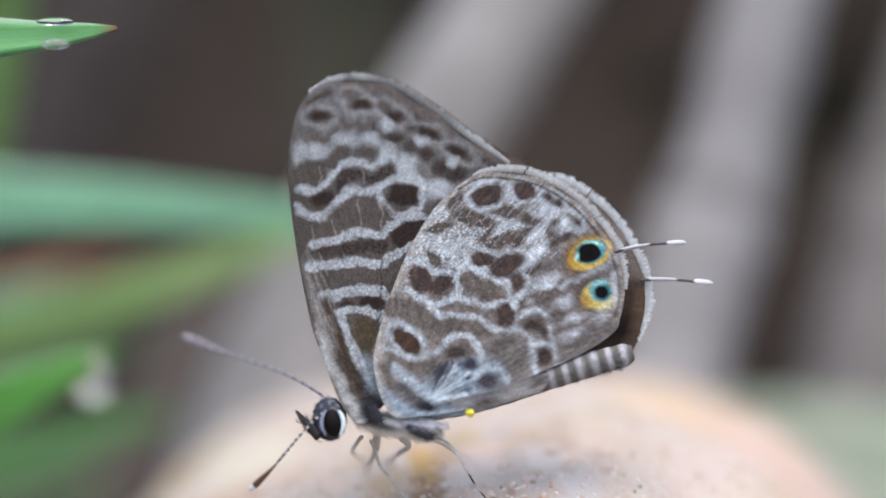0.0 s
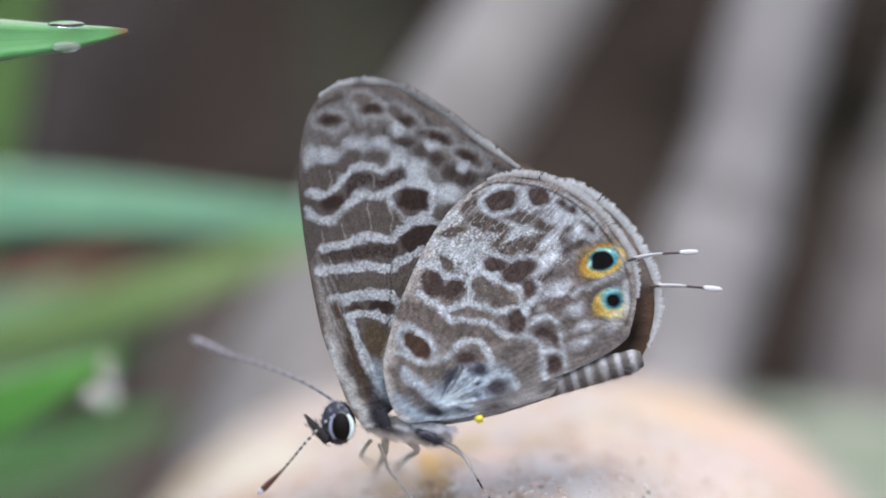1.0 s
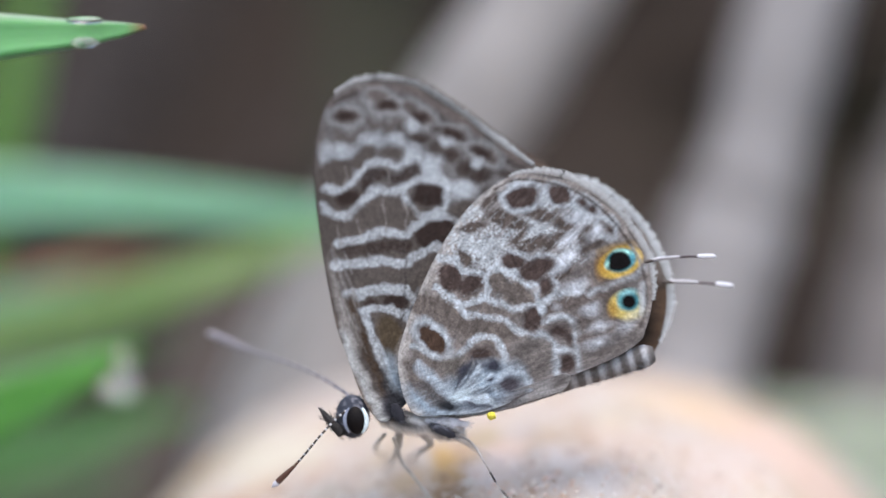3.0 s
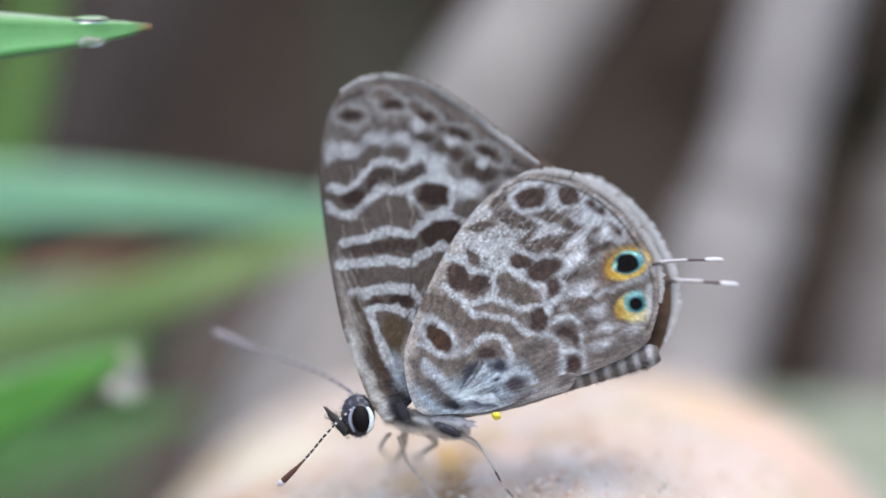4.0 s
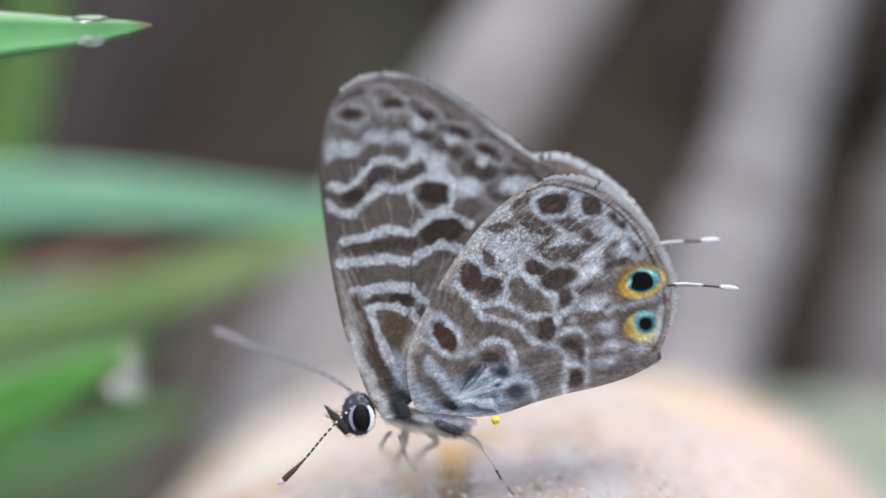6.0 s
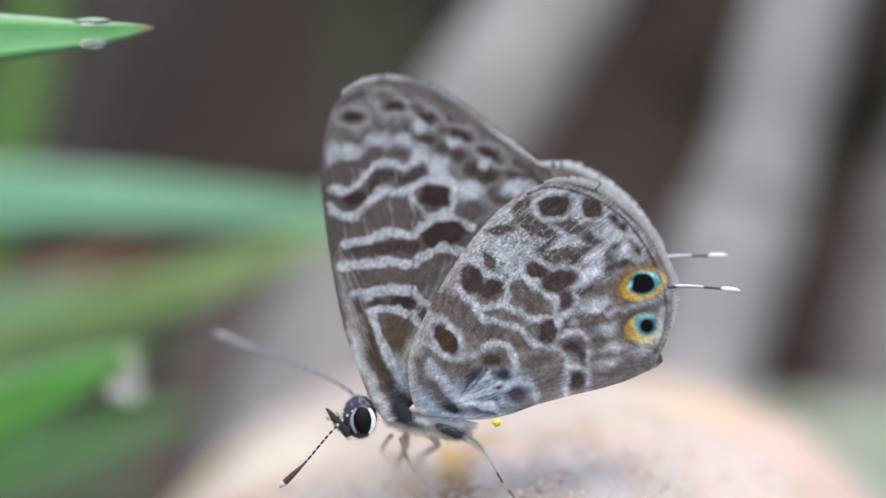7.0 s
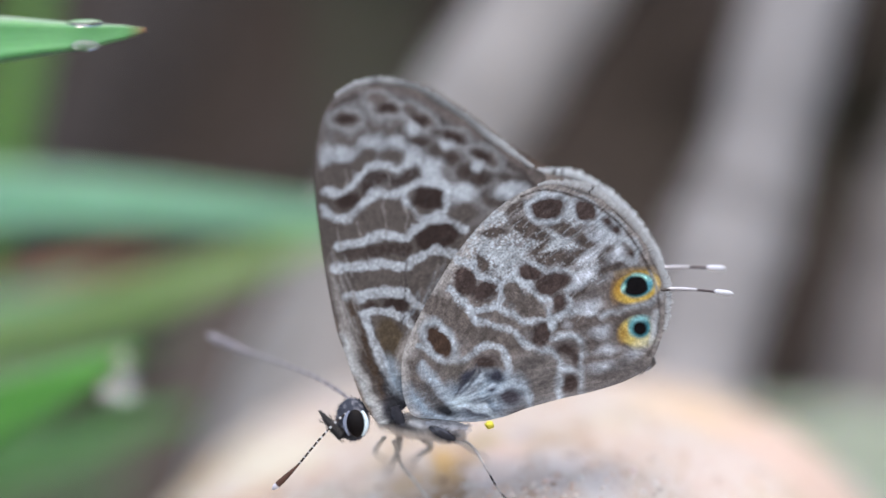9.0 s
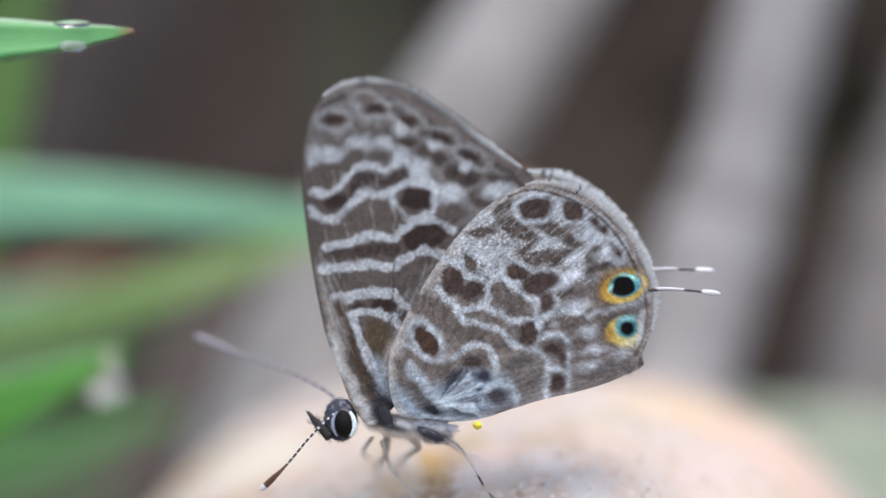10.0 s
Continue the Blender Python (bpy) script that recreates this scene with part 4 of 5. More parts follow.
def fringe(parent, outline, lo, hi, pivot, lift, length, label, seed, dark_at=(), step=0.8, dense=3, tone=1.0, fade=0.0, tan=0.0, tip_tone=1.0):
    """Hair-like scales in uneven tufts that stand out from the wing's outer edge between two points of the outline.
    tan: how far their lower halves are tinted brown."""
    rnd = random.Random(seed)
    a = int(np.argmin(np.hypot(outline[:, 0] - lo[0], outline[:, 1] - lo[1])))
    b = int(np.argmin(np.hypot(outline[:, 0] - hi[0], outline[:, 1] - hi[1])))
    run = outline[a:b + 1]
    total = float(np.linalg.norm(np.diff(run, axis=0), axis=1).sum())
    c = resample(run, int(total / step))
    verts, fs, cols = [], [], []
    ox, oy = pivot
    for i in range(1, len(c) - 1):
        d = c[i + 1] - c[i - 1]
        d /= max(np.linalg.norm(d), 1e-9)
        out = np.array([d[1], -d[0]])
        ends = min(1.0, 6 * i / len(c), 6 * (len(c) - i) / len(c))
        clump = noise.noise(Vector((i * step / 9, seed, 0)))
        tuft = 0.92 + 0.40 * clump + 0.20 * noise.noise(Vector((i * step / 3.2, seed, 5)))
        sweep = 0.22 * noise.noise(Vector((i * step / 14, seed, 9)))
        dark = any(abs(c[i, 0] - q[0]) + abs(c[i, 1] - q[1]) < q[2] for q in dark_at)
        for layer in range(dense):
            ln = length * (0.35 + 0.65 * ends) * tuft * rnd.uniform(0.82, 1.08) * (1.0, 0.72, 0.48)[layer]
            if dark and layer == 0:
                ln *= 1.15
            lean = sweep + rnd.gauss(0, 0.09) + (rnd.uniform(-0.6, 0.6) if rnd.random() < 0.04 else 0)
            way = out * math.cos(lean) + d * math.sin(lean)
            root = c[i] - out * 3 + d * rnd.uniform(-0.6, 0.6)
            tip = root + way * (ln + 3)
            w = rnd.uniform(0.9, 1.8)
            z = lift(root[0], root[1]) - 0.012 * layer + rnd.uniform(-0.006, 0.006)
            zt = z + rnd.uniform(-0.06, 0.08)
            k = len(verts)
            for q, dz in ((root - d * w, z), (root + d * w, z), (tip + d * w * 0.3, zt), (tip - d * w * 0.3, zt),
                          (root * 0.4 + tip * 0.6, (z + zt) / 2 - 0.001)):
                wide = 1 + 0.62 * dz * 0.001 / DIST
                verts.append((((q[0] - 784) * wide + 784 - ox) * U, dz * 0.001, ((441 - q[1]) * wide - 441 + oy) * U))
            fs += [(k, k + 1, k + 2, k + 3), (k, k + 4, k + 1), (k + 1, k + 4, k + 2), (k + 2, k + 4, k + 3), (k + 3, k + 4, k)]
            v = rnd.uniform(0.84, 1.10) * (1 + 0.10 * clump) * (1 - fade * max(0.0, i / len(c) - 0.45))
            v *= float(np.interp(c[i, 0], *tone)) if isinstance(tone, tuple) else tone
            far = (0.80 * v, 0.83 * v, 0.86 * v)
            near = tuple(p * (1 - tan) + q * v * tan for p, q in zip(far, (0.33, 0.285, 0.262)))
            far = tuple(p * tip_tone for p in far)
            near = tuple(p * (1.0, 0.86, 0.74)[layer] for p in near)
            if dark:
                near, far = (0.04, 0.033, 0.03), (0.06, 0.05, 0.045)
            cols += [near, near, far, far, near]
    ob = array_mesh("fringe", verts, fs, FRINGE, parent, label, np.array(cols))
    ob.data.polygons.foreach_set("use_smooth", [False] * len(ob.data.polygons))
    return ob


def tail(parent, pts, pivot, depths, label):
    """A hair-thin tail, dark in the middle, with a swollen white tip."""
    c = resample(spline([(x, y, d) for (x, y), d in zip(pts, depths)], 10), 26)
    verts, fs, cols = [], [], []
    ox, oy = pivot
    for i, (x, y, d) in enumerate(c):
        t = i / 25
        r = 2.6 + 1.0 * math.sin(math.pi * min(1, t / 0.5)) if t < 0.5 else 2.2 if t < 0.74 else 2.0 + 3.2 * math.sin(math.pi * min(1, (t - 0.70) / 0.32)) ** 0.6
        if i == 25:
            r = 1.2
        col = (0.74, 0.74, 0.80) if t > 0.74 else (0.10, 0.08, 0.085) if t > 0.5 else (0.46, 0.44, 0.47) if t > 0.12 else (0.12, 0.1, 0.09)
        for k in range(8):
            a = 2 * math.pi * k / 8
            up = math.sin(a) * r
            shade = (0.70, 0.69, 0.74) if (0.1 < t <= 0.5 and math.sin(a) > 0.2) else col
            verts.append(((x - ox) * U, d * 0.001 + math.cos(a) * r * U, (oy - y + up) * U))
            cols.append(shade)
    for i in range(25):
        for k in range(8):
            fs.append((i * 8 + k, i * 8 + (k + 1) % 8, i * 8 + 8 + (k + 1) % 8, i * 8 + 8 + k))
    fs += [tuple(range(8))[::-1], tuple(range(200, 208))]
    return array_mesh("tail", verts, fs, FRINGE, parent, label, np.array(cols))


# depth of the wings over the drawing plane, in millimetres
def lift_fore(x, y):
    return 0.22 + 0.0067 * np.clip(740 - y, 0, 700) + 0.25 * np.clip((620 - x) / 60, 0, 1) ** 2


def lift_hind(x, y):
    return -0.28 + 0.12 * np.clip((y - 560) / 170, 0, 1) ** 1.5 + 0.20 * np.clip((x - 1080) / 110, 0, 1) ** 2


def lift_far(x, y):
    return 0.0 * x + 1.5 * np.clip((620 - y) / 350, 0, 1)


ROOT_F, ROOT_H = (690, 740), (740, 720)
FAR_H = (750, 710)
fore = fore_outline()
hind = hind_outline()
near_fore = wing("forewing", fore, (700, 410), paint_fore, ROOT_F, 0.0, lift_fore, False,
                 "underside of forewing, brown with wavy white lines", tone=0.92)
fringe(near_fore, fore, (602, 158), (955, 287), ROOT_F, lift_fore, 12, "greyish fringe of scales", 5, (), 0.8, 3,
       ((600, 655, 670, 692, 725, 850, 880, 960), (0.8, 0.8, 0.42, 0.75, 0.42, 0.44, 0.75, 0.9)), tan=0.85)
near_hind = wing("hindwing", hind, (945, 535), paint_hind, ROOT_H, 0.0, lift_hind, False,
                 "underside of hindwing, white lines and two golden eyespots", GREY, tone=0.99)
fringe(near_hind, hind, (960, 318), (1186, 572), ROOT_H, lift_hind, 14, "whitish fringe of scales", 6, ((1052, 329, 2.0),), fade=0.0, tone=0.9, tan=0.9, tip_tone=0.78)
tail(near_hind, [(1176, 502), (1200, 500), (1245, 502), (1306, 508)], ROOT_H, (-0.1, -0.2, -0.3, -0.2), "thin dark tail with white tip")
far_fore = wing("forewing", fore, (700, 410), paint_upper, ROOT_F, 2.0, lift_fore, True, "brown upper side of forewing",
                (0.10, 0.07, 0.055), 240, 30)
far_fore.location = local(700, 724, 2.6)
far_hind = wing("hindwing", hind, (945, 535), paint_hind, ROOT_H, 2.3, lift_far, True, "brown upper side of hindwing with pale fringe",
                BROWN, 360, 60)
fringe(far_hind, hind, (960, 318), (1170, 608), ROOT_H, lift_far, 14, "whitish fringe of scales", 9,
       ((1010, 317, 3.0), (1024, 320, 2), (1084, 350, 2)), tone=1.0, tan=0.3)
tail(far_hind, [(1176, 502), (1200, 500), (1245, 502), (1306, 508)], ROOT_H, (0.2, 0.2, 0.3, 0.5), "thin dark tail with white tip")


def paint_fold(p):
    p.spot(BLUISH, 825, 718, 75, 26, -12, 16, 0.8)
    ray = random.Random(5)
    for k in range(26):
        turn = radians(-24 + 26 * k / 25)
        ln = ray.uniform(90, 230)
        p.line((0.32, 0.31, 0.32) if ray.random() < 0.5 else (0.15, 0.132, 0.128), ray.uniform(3, 6), (790, 722),
               (790 + ln * 0.5 * math.cos(turn), 722 + ln * 0.5 * math.sin(turn) + ray.uniform(-3, 3)),
               (790 + ln * math.cos(turn), 722 + ln * math.sin(turn)), soft=4, strong=0.45)
    p.spot(DARK_H, 908, 704, 20, 10, -20, 7, 0.7)
    p.spot(DARK_H, 1000, 672, 12, 10, -20, 6, 0.5)


fold_line = spline([(788, 724), (840, 702), (920, 684), (980, 664), (1010, 655), (1020, 664), (1008, 684), (982, 694), (942, 706), (890, 722),
                    (835, 730)], 8, True)
wing("wing_fold", fold_line, (920, 694), paint_fold, ROOT_H, 0.0, lambda x, y: -0.02 + 0.0 * x, False, "grey inner fold of hindwing along the abdomen",
     (0.29, 0.275, 0.272), 220, 24)


def tinted(bm, name, mat, parent, label, colour):
    """Link a bmesh with a pigment worked out at each vertex by colour(co)."""
    verts = [v.co.copy() for v in bm.verts]
    bm.verts.index_update()
    fs = [[v.index for v in f.verts] for f in bm.faces]
    bm.free()
    return array_mesh(name, verts, fs, mat, parent, label, np.array([colour(v) for v in verts]))


def fur(bm, rnd, points, normals, length, lean, width=0.9):
    """Short tapered hairs."""
    for p, nrm in zip(points, normals):
        d = (Vector(nrm) + Vector(lean) + Vector([rnd.gauss(0, 0.25) for _ in range(3)])).normalized()
        s = d.cross(Vector((0.3, 1, 0.2))).normalized() * width * U
        ln = length * U * rnd.uniform(0.5, 1.1)
        t = d.cross(s).normalized() * width * U
        vs = [bm.verts.new(q) for q in (p + s, p - s * 0.5 + t, p - s * 0.5 - t, p + d * ln)]
        for a, b, c in ((0, 1, 3), (1, 2, 3), (2, 0, 3)):
            bm.faces.new((vs[a], vs[b], vs[c]))


def furry(name, label, centre, radii, turn, count, length, lean, colour, seed, hair=None, width=0.9):
    rnd = random.Random(seed)
    bm = bmesh.new()
    r = Matrix.Rotation(radians(turn), 3, "Y")
    made = blob_mesh(bm, centre, radii, r, 28, 18, 0.05, 3)
    pts, nrm = [], []
    for _ in range(count):
        u = Vector([rnd.gauss(0, 1) for _ in range(3)]).normalized()
        pts.append(Vector(centre) + r @ Vector([u[i] * radii[i] * 0.97 for i in range(3)]))
        nrm.append(r @ Vector([u[i] / radii[i] for i in range(3)]).normalized())
    bare = {tuple(v.co) for v in bm.verts}
    fur(bm, rnd, pts, nrm, length, lean, width)
    return tinted(bm, name, FUR, butterfly, label, lambda v: colour(v) if hair is None or tuple(v) in bare else hair)


def shade_thorax(v):
    """Cream, with two dusky patches that fade out."""
    k = noise.noise(v * 4200) * 0.35 + noise.noise(v * 1300)
    pale = Vector((0.93, 0.91, 0.91)) if k > -0.4 else Vector((0.80, 0.75, 0.72))
    dusk = 0.0
    for x, y, wide, high in ((722, 744, 40, 7), (792, 757, 26, 11)):
        q = local(x, y)
        r = math.hypot((v.x - q.x) / wide, (v.z - q.z - 0.25 * (q.x - v.x)) / high) / U + 0.35 * noise.noise(v * 3000)
        dusk = max(dusk, min(1.0, max(0.0, 1.5 - r)))
    return tuple(pale.lerp(Vector((0.06, 0.06, 0.072)), 0.85 * dusk))


furry("thorax", "pale cream hairy thorax with dark patches", local(752, 745, 1.3), (78 * U, 46 * U, 17 * U), 11, 1900, 17, (0.7, -0.1, -0.25), shade_thorax, 11,
      None, 0.45)
for x, y, size, tilt, seed in ((792, 756, (26, 6, 8), 26, 14), (714, 726, (10, 6, 19), -28, 15)):
    furry("shoulder_tuft", "dark hair tuft at the wing roots", local(x, y, 0.12), tuple(r * U for r in size), tilt, 160, 13, (0.6, -0.2, -0.3),
          lambda v: (0.05, 0.05, 0.062) if noise.noise(v * 2500) < 0.3 else (0.16, 0.165, 0.20), seed, None, 0.45)


furry("belly_hair", "pale lilac hair along the base of the hindwing", local(800, 742, 0.25), (38 * U, 6 * U, 9 * U), 6, 320, 16, (0.8, -0.1, -0.5),
      lambda v: (0.80, 0.80, 0.86) if noise.noise(v * 5000) > -0.3 else (0.52, 0.52, 0.58), 16, None, 0.5)


def abdomen():
    bm = bmesh.new()
    c = resample(spline([(780, 716), (850, 706), (920, 690), (1000, 665), (1080, 643), (1130, 630), (1167, 620)], 8), 80)
    rad = []
    for i in range(80):
        t = i / 79
        r = 24 + 3 * math.sin(math.pi * t) - 5 * t
        rad.append((r + 0.9 * abs(math.sin(t * 13 * math.pi))) * U * (1 if i < 77 else 0.93 - 0.12 * (i - 77)))
    tube(bm, [local(x, y, 1.0) for x, y in c], rad, 24)
    a, b = local(780, 716), local(1167, 620)
    way = (b - a).normalized()
    rnd = random.Random(8)
    pts = [local(*c[rnd.randrange(6, 76)], 1.0) + Vector((0, -math.cos(q), -math.sin(q))) * 21 * U for q in [rnd.uniform(-0.6, 1.9) for _ in range(700)]]
    fur(bm, rnd, pts, [(0.9, -0.2, -0.15)] * 700, 14, (0, 0, 0), 0.8)

    def colour(v):
        t = (v - a).dot(way) / (b - a).length
        k = math.sin(t * 93) + 0.35 * noise.noise(v * 9000)
        f = min(1, max(0, k + 0.2)) * min(1, max(0.1, (t - 0.4) * 4)) + 0.35 * min(1, max(0, (0.6 - t) * 4))
        return tuple(p * (1 - f) + q * f for p, q in zip((0.150, 0.136, 0.132), (0.46, 0.46, 0.49)))
    tinted(bm, "abdomen", FUR, butterfly, "slender grey abdomen with white rings", colour)


abdomen()


def shade_head(v):
    k = noise.noise(v * 6000)
    return (0.055, 0.06, 0.08) if k > -0.25 else (0.20, 0.20, 0.23)


furry("head", "small dark grey hairy head", local(634, 732, 0.9), (30 * U, 34 * U, 38 * U), 0, 420, 8, (-0.3, 0, 0.3), shade_head, 12, None, 0.6)
for side, depth in (("near", -0.02), ("far", 1.8)):
    bm = bmesh.new()
    blob_mesh(bm, local(640, 739, depth), (16 * U, 10 * U, 25 * U), Matrix.Rotation(radians(-8), 3, "Y"), 28, 20)
    eyeball = part("eye", bm, EYE, butterfly, "dull black compound eye")
    bm = bmesh.new()
    for x0, wd in ((620, 3.6), (658, 4.8)):
        sgn = -1 if x0 < 639 else 1
        pts = [local(x0 - sgn * 5 * abs(k) ** 2 * 1.6, 739 + 22 * k, depth + 0.02) for k in np.linspace(-1, 1, 13)]
        tube(bm, pts, [wd * U * (0.35 + 0.65 * math.cos(k * 1.35)) for k in np.linspace(-1, 1, 13)], 10, 1.6)
    tinted(bm, "eye_rim", FUR, eyeball, "white scaly rim of eye", lambda v: (0.78, 0.90, 0.95) if v.x > local(640, 0).x else (0.28, 0.31, 0.41))
for dx, depth in ((0, 0.35), (3, 1.5)):
    bm = bmesh.new()
    c = resample(spline([(616 + dx, 762), (602 + dx, 749), (589 + dx, 735), (573 + dx, 716)], 8), 14)
    tube(bm, [local(x, y, depth) for x, y in c], [(9.5 * (1 - i / 13) ** 0.9 + 0.7) * U for i in range(14)], 10)
    rnd = random.Random(20 + dx)
    pts = [local(*(c[rnd.randrange(9)]), depth) + Vector([rnd.gauss(0, 4 * U) for _ in range(3)]) for _ in range(120)]
    fur(bm, rnd, pts, [(-0.5, 0, 0.8)] * 120, 12, (0, 0, 0))
    part("palp", bm, PALP, butterfly, "dark pointed palp")


def antenna(pts, depths, label, base=1.9, gain=3.6, pale=False):
    """Thread in black and white rings that ends in a slim club with a pale tip."""
    c = resample(spline([(x, y, d) for (x, y), d in zip(pts, depths)], 12), 96)
    rad = []
    for i in range(96):
        t = i / 95
        r = base if t < 0.66 else base + gain * math.sin(math.pi * min(1.0, (t - 0.66) / 0.36) * 0.72) ** 1.3
        rad.append((r * (1.0 if i < 92 else 0.9 - 0.2 * (i - 92)) + 0.25 * (i % 6 == 0)) * U)
    cut = [local(*q[:2], q[2]) for q in c]

    def colour(v):
        i = min(range(96), key=lambda k: (cut[k] - v).length_squared)
        # far antenna: light from behind is put into its paler colours
        if pale:
            return (0.36, 0.34, 0.375) if i % 6 > 1 or i > 88 else (0.22, 0.20, 0.23)
        if i > 88:
            return (0.70, 0.68, 0.76)
        if i > 62:
            return (0.10, 0.052, 0.040)
        return (0.66, 0.66, 0.68) if i % 6 == 0 or (i % 6 == 1 and i < 34) else (0.035, 0.028, 0.026)
    bm = bmesh.new()
    tube(bm, cut[:64], rad[:64], 10)
    shaft = tinted(bm, "antenna", FRINGE, butterfly, label, colour)
    bm = bmesh.new()
    tube(bm, cut[63:], rad[63:], 10)
    tinted(bm, "club", FRINGE, shaft, "slim brown club with pale tip" if not pale else "", colour)


antenna([(622, 722), (605, 736), (575, 768), (540, 810), (512, 838), (492, 857)], (0.1, -0.1, -0.3, -0.4, -0.4, -0.3), "black and white ringed antenna with brown club")
antenna([(634, 702), (612, 684), (560, 654), (500, 630), (440, 610), (376, 583)], (1.4, 3.0, 5.0, 6.8, 8.6, 10.2), "ringed antenna coloured paler for light behind it, with blunt club", 2.5, 5.0, True)


def leg(pts, depths, radius, far=False):
    c = resample(spline([(x, y, d) for (x, y), d in zip(pts, depths)], 10), 44)
    bm = bmesh.new()
    tube(bm, [local(x, y, d) for x, y, d in c], [radius * U * (1.0 - 0.55 * i / 43) for i in range(44)], 8)

    def colour(v):
        k = noise.noise(v * 5200)
        if far:
            return (0.62 + 0.12 * k, 0.59 + 0.12 * k, 0.56 + 0.12 * k)
        low = min(1.0, max(0.0, (local(0, 826).z - v.z) / (30 * U)))
        band = math.sin((v.x - v.z) / (9 * U)) + 0.8 * k
        if low > 0.2 and band > -0.1:
            return (0.045, 0.040, 0.042)
        return (0.50 + 0.10 * k, 0.47 + 0.10 * k, 0.46 + 0.10 * k) if low < 0.2 else (0.55, 0.52, 0.52)
    return tinted(bm, "leg", FUR, butterfly, "thin grey leg with dark bands", colour)


for pts, dep, size in (([(706, 770), (716, 796), (722, 815), (745, 842), (778, 886)], (1.6, 3.2, 3.8, 3.4, 3.0), 3.4),
                       ([(806, 762), (842, 776), (868, 814), (890, 852), (918, 886)], (0.8, 0.9, 0.2, 0.0, 0.0), 2.7),
                       ([(716, 764), (716, 780), (710, 798), (702, 812), (696, 822)], (1.8, 3.6, 5.2, 6.4, 7.2), 7.0),
                       ([(760, 766), (772, 780), (756, 792), (742, 802), (730, 812)], (2.0, 3.6, 5.0, 6.0, 6.6), 6.5),
                       ([(690, 764), (680, 776), (674, 790), (690, 802), (704, 812)], (1.8, 4.2, 6.0, 7.2, 8.0), 4.0),
                       ([(800, 764), (826, 774), (846, 786), (862, 796), (876, 806)], (1.8, 3.6, 5.0, 6.0, 6.6), 4.0)):
    foot_depth = on_rock(*pts[-1])[1]
    leg(pts, (*dep[:3], (dep[2] + foot_depth) / 2, foot_depth + 0.05), size, dep[1] > 1.0)

bm = bmesh.new()
blob_mesh(bm, (0, 0, 0), (7.5 * U, 6 * U, 6.5 * U), None, 18, 14, 0.5, 3.0)
pollen = part("pollen_grain", bm, POLLEN, butterfly, "tiny bright yellow pollen clump")



# ------------------------------------------------------------------ stalks and grass
def grounded(pts, step=0.004):
    """Carry a line on from its last point, in its last direction, until it is in the soil."""
    q = [Vector(p) for p in pts]
    d = (q[-1] - q[-2]).normalized()
    d = (d + Vector((0, 0, -0.25))).normalized()
    while q[-1].z > ground_height(q[-1].x, q[-1].y) - 0.004 and len(q) < 400:
        q.append(q[-1] + d * step)
    return q


def dry_stalk(pts, width, mat, label, knots=(0.3, 0.62)):
    """A dead grass stem with nodes and a loose sheath ridge."""
    q = grounded([world(*p) for p in pts], 0.02)
    c = resample(spline(q, 8), 70)
    bm = bmesh.new()
    rad = []
    for i in range(70):
        t = i / 69
        swell = sum(0.16 * math.exp(-((t - k) / 0.012) ** 2) for k in knots)
        rad.append(width * 0.0005 * (0.8 + 0.25 * t + swell) * (1 + 0.03 * math.sin(i * 1.7)))
    tube(bm, c, rad, 14, 0.8)
    for v in bm.verts:
        v.co += Vector((1, 0.6, 0)) * 0.0003 * noise.noise(v.co * 160)
    ob = tagged(link_mesh("dry_stalk", bm, mat), label, "dry stalk", "dry stalks behind the rock")
    for k in knots:
        i = int(k * 69)
        bm = bmesh.new()
        ends = [c[i] + (c[i + 1] - c[i]) * f for f in (-0.18, -0.08, 0, 0.08, 0.18)]
        tube(bm, ends, [rad[i] * f for f in (1.0, 1.12, 1.16, 1.12, 1.0)], 14, 0.8)
        part("node", bm, STALK_DARK, ob, "swollen brown stem node")
    bm = bmesh.new()
    a = int(knots[0] * 69) + 1
    tube(bm, c[a:a + 16], [rad[a + k] * (1.10 - 0.004 * k) for k in range(16)], 14, 0.8)
    part("sheath", bm, mat, ob, "dry papery leaf sheath")
    return ob


dry_stalk([(1290, -560, 70), (1128, -270, 68), (962, 0, 66), (905, 100, 65), (752, 330, 64), (618, 540, 63), (527, 720, 62), (472, 860, 62)], 7.4, STALK_WARM,
          "thick dead grey-brown stalk leaning behind the rock")
dry_stalk([(1560, -620, 70), (1480, -280, 68), (1412, 20, 66), (1345, 260, 65), (1290, 440, 64), (1240, 620, 63), (1205, 780, 62)], 6.0, STALK,
          "thick dead pale grey stalk standing behind the rock")
dry_stalk([(1920, -520, 96), (1825, -100, 94), (1755, 150, 92), (1690, 380, 90), (1620, 640, 88)], 9.0, STALK_DARK,
          "dead brown stalk standing behind the rock")
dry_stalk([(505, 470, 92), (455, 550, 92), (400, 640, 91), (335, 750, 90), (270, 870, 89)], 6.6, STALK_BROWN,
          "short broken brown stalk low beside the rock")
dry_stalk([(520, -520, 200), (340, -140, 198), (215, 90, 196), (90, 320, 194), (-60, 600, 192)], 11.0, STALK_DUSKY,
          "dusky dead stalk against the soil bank")


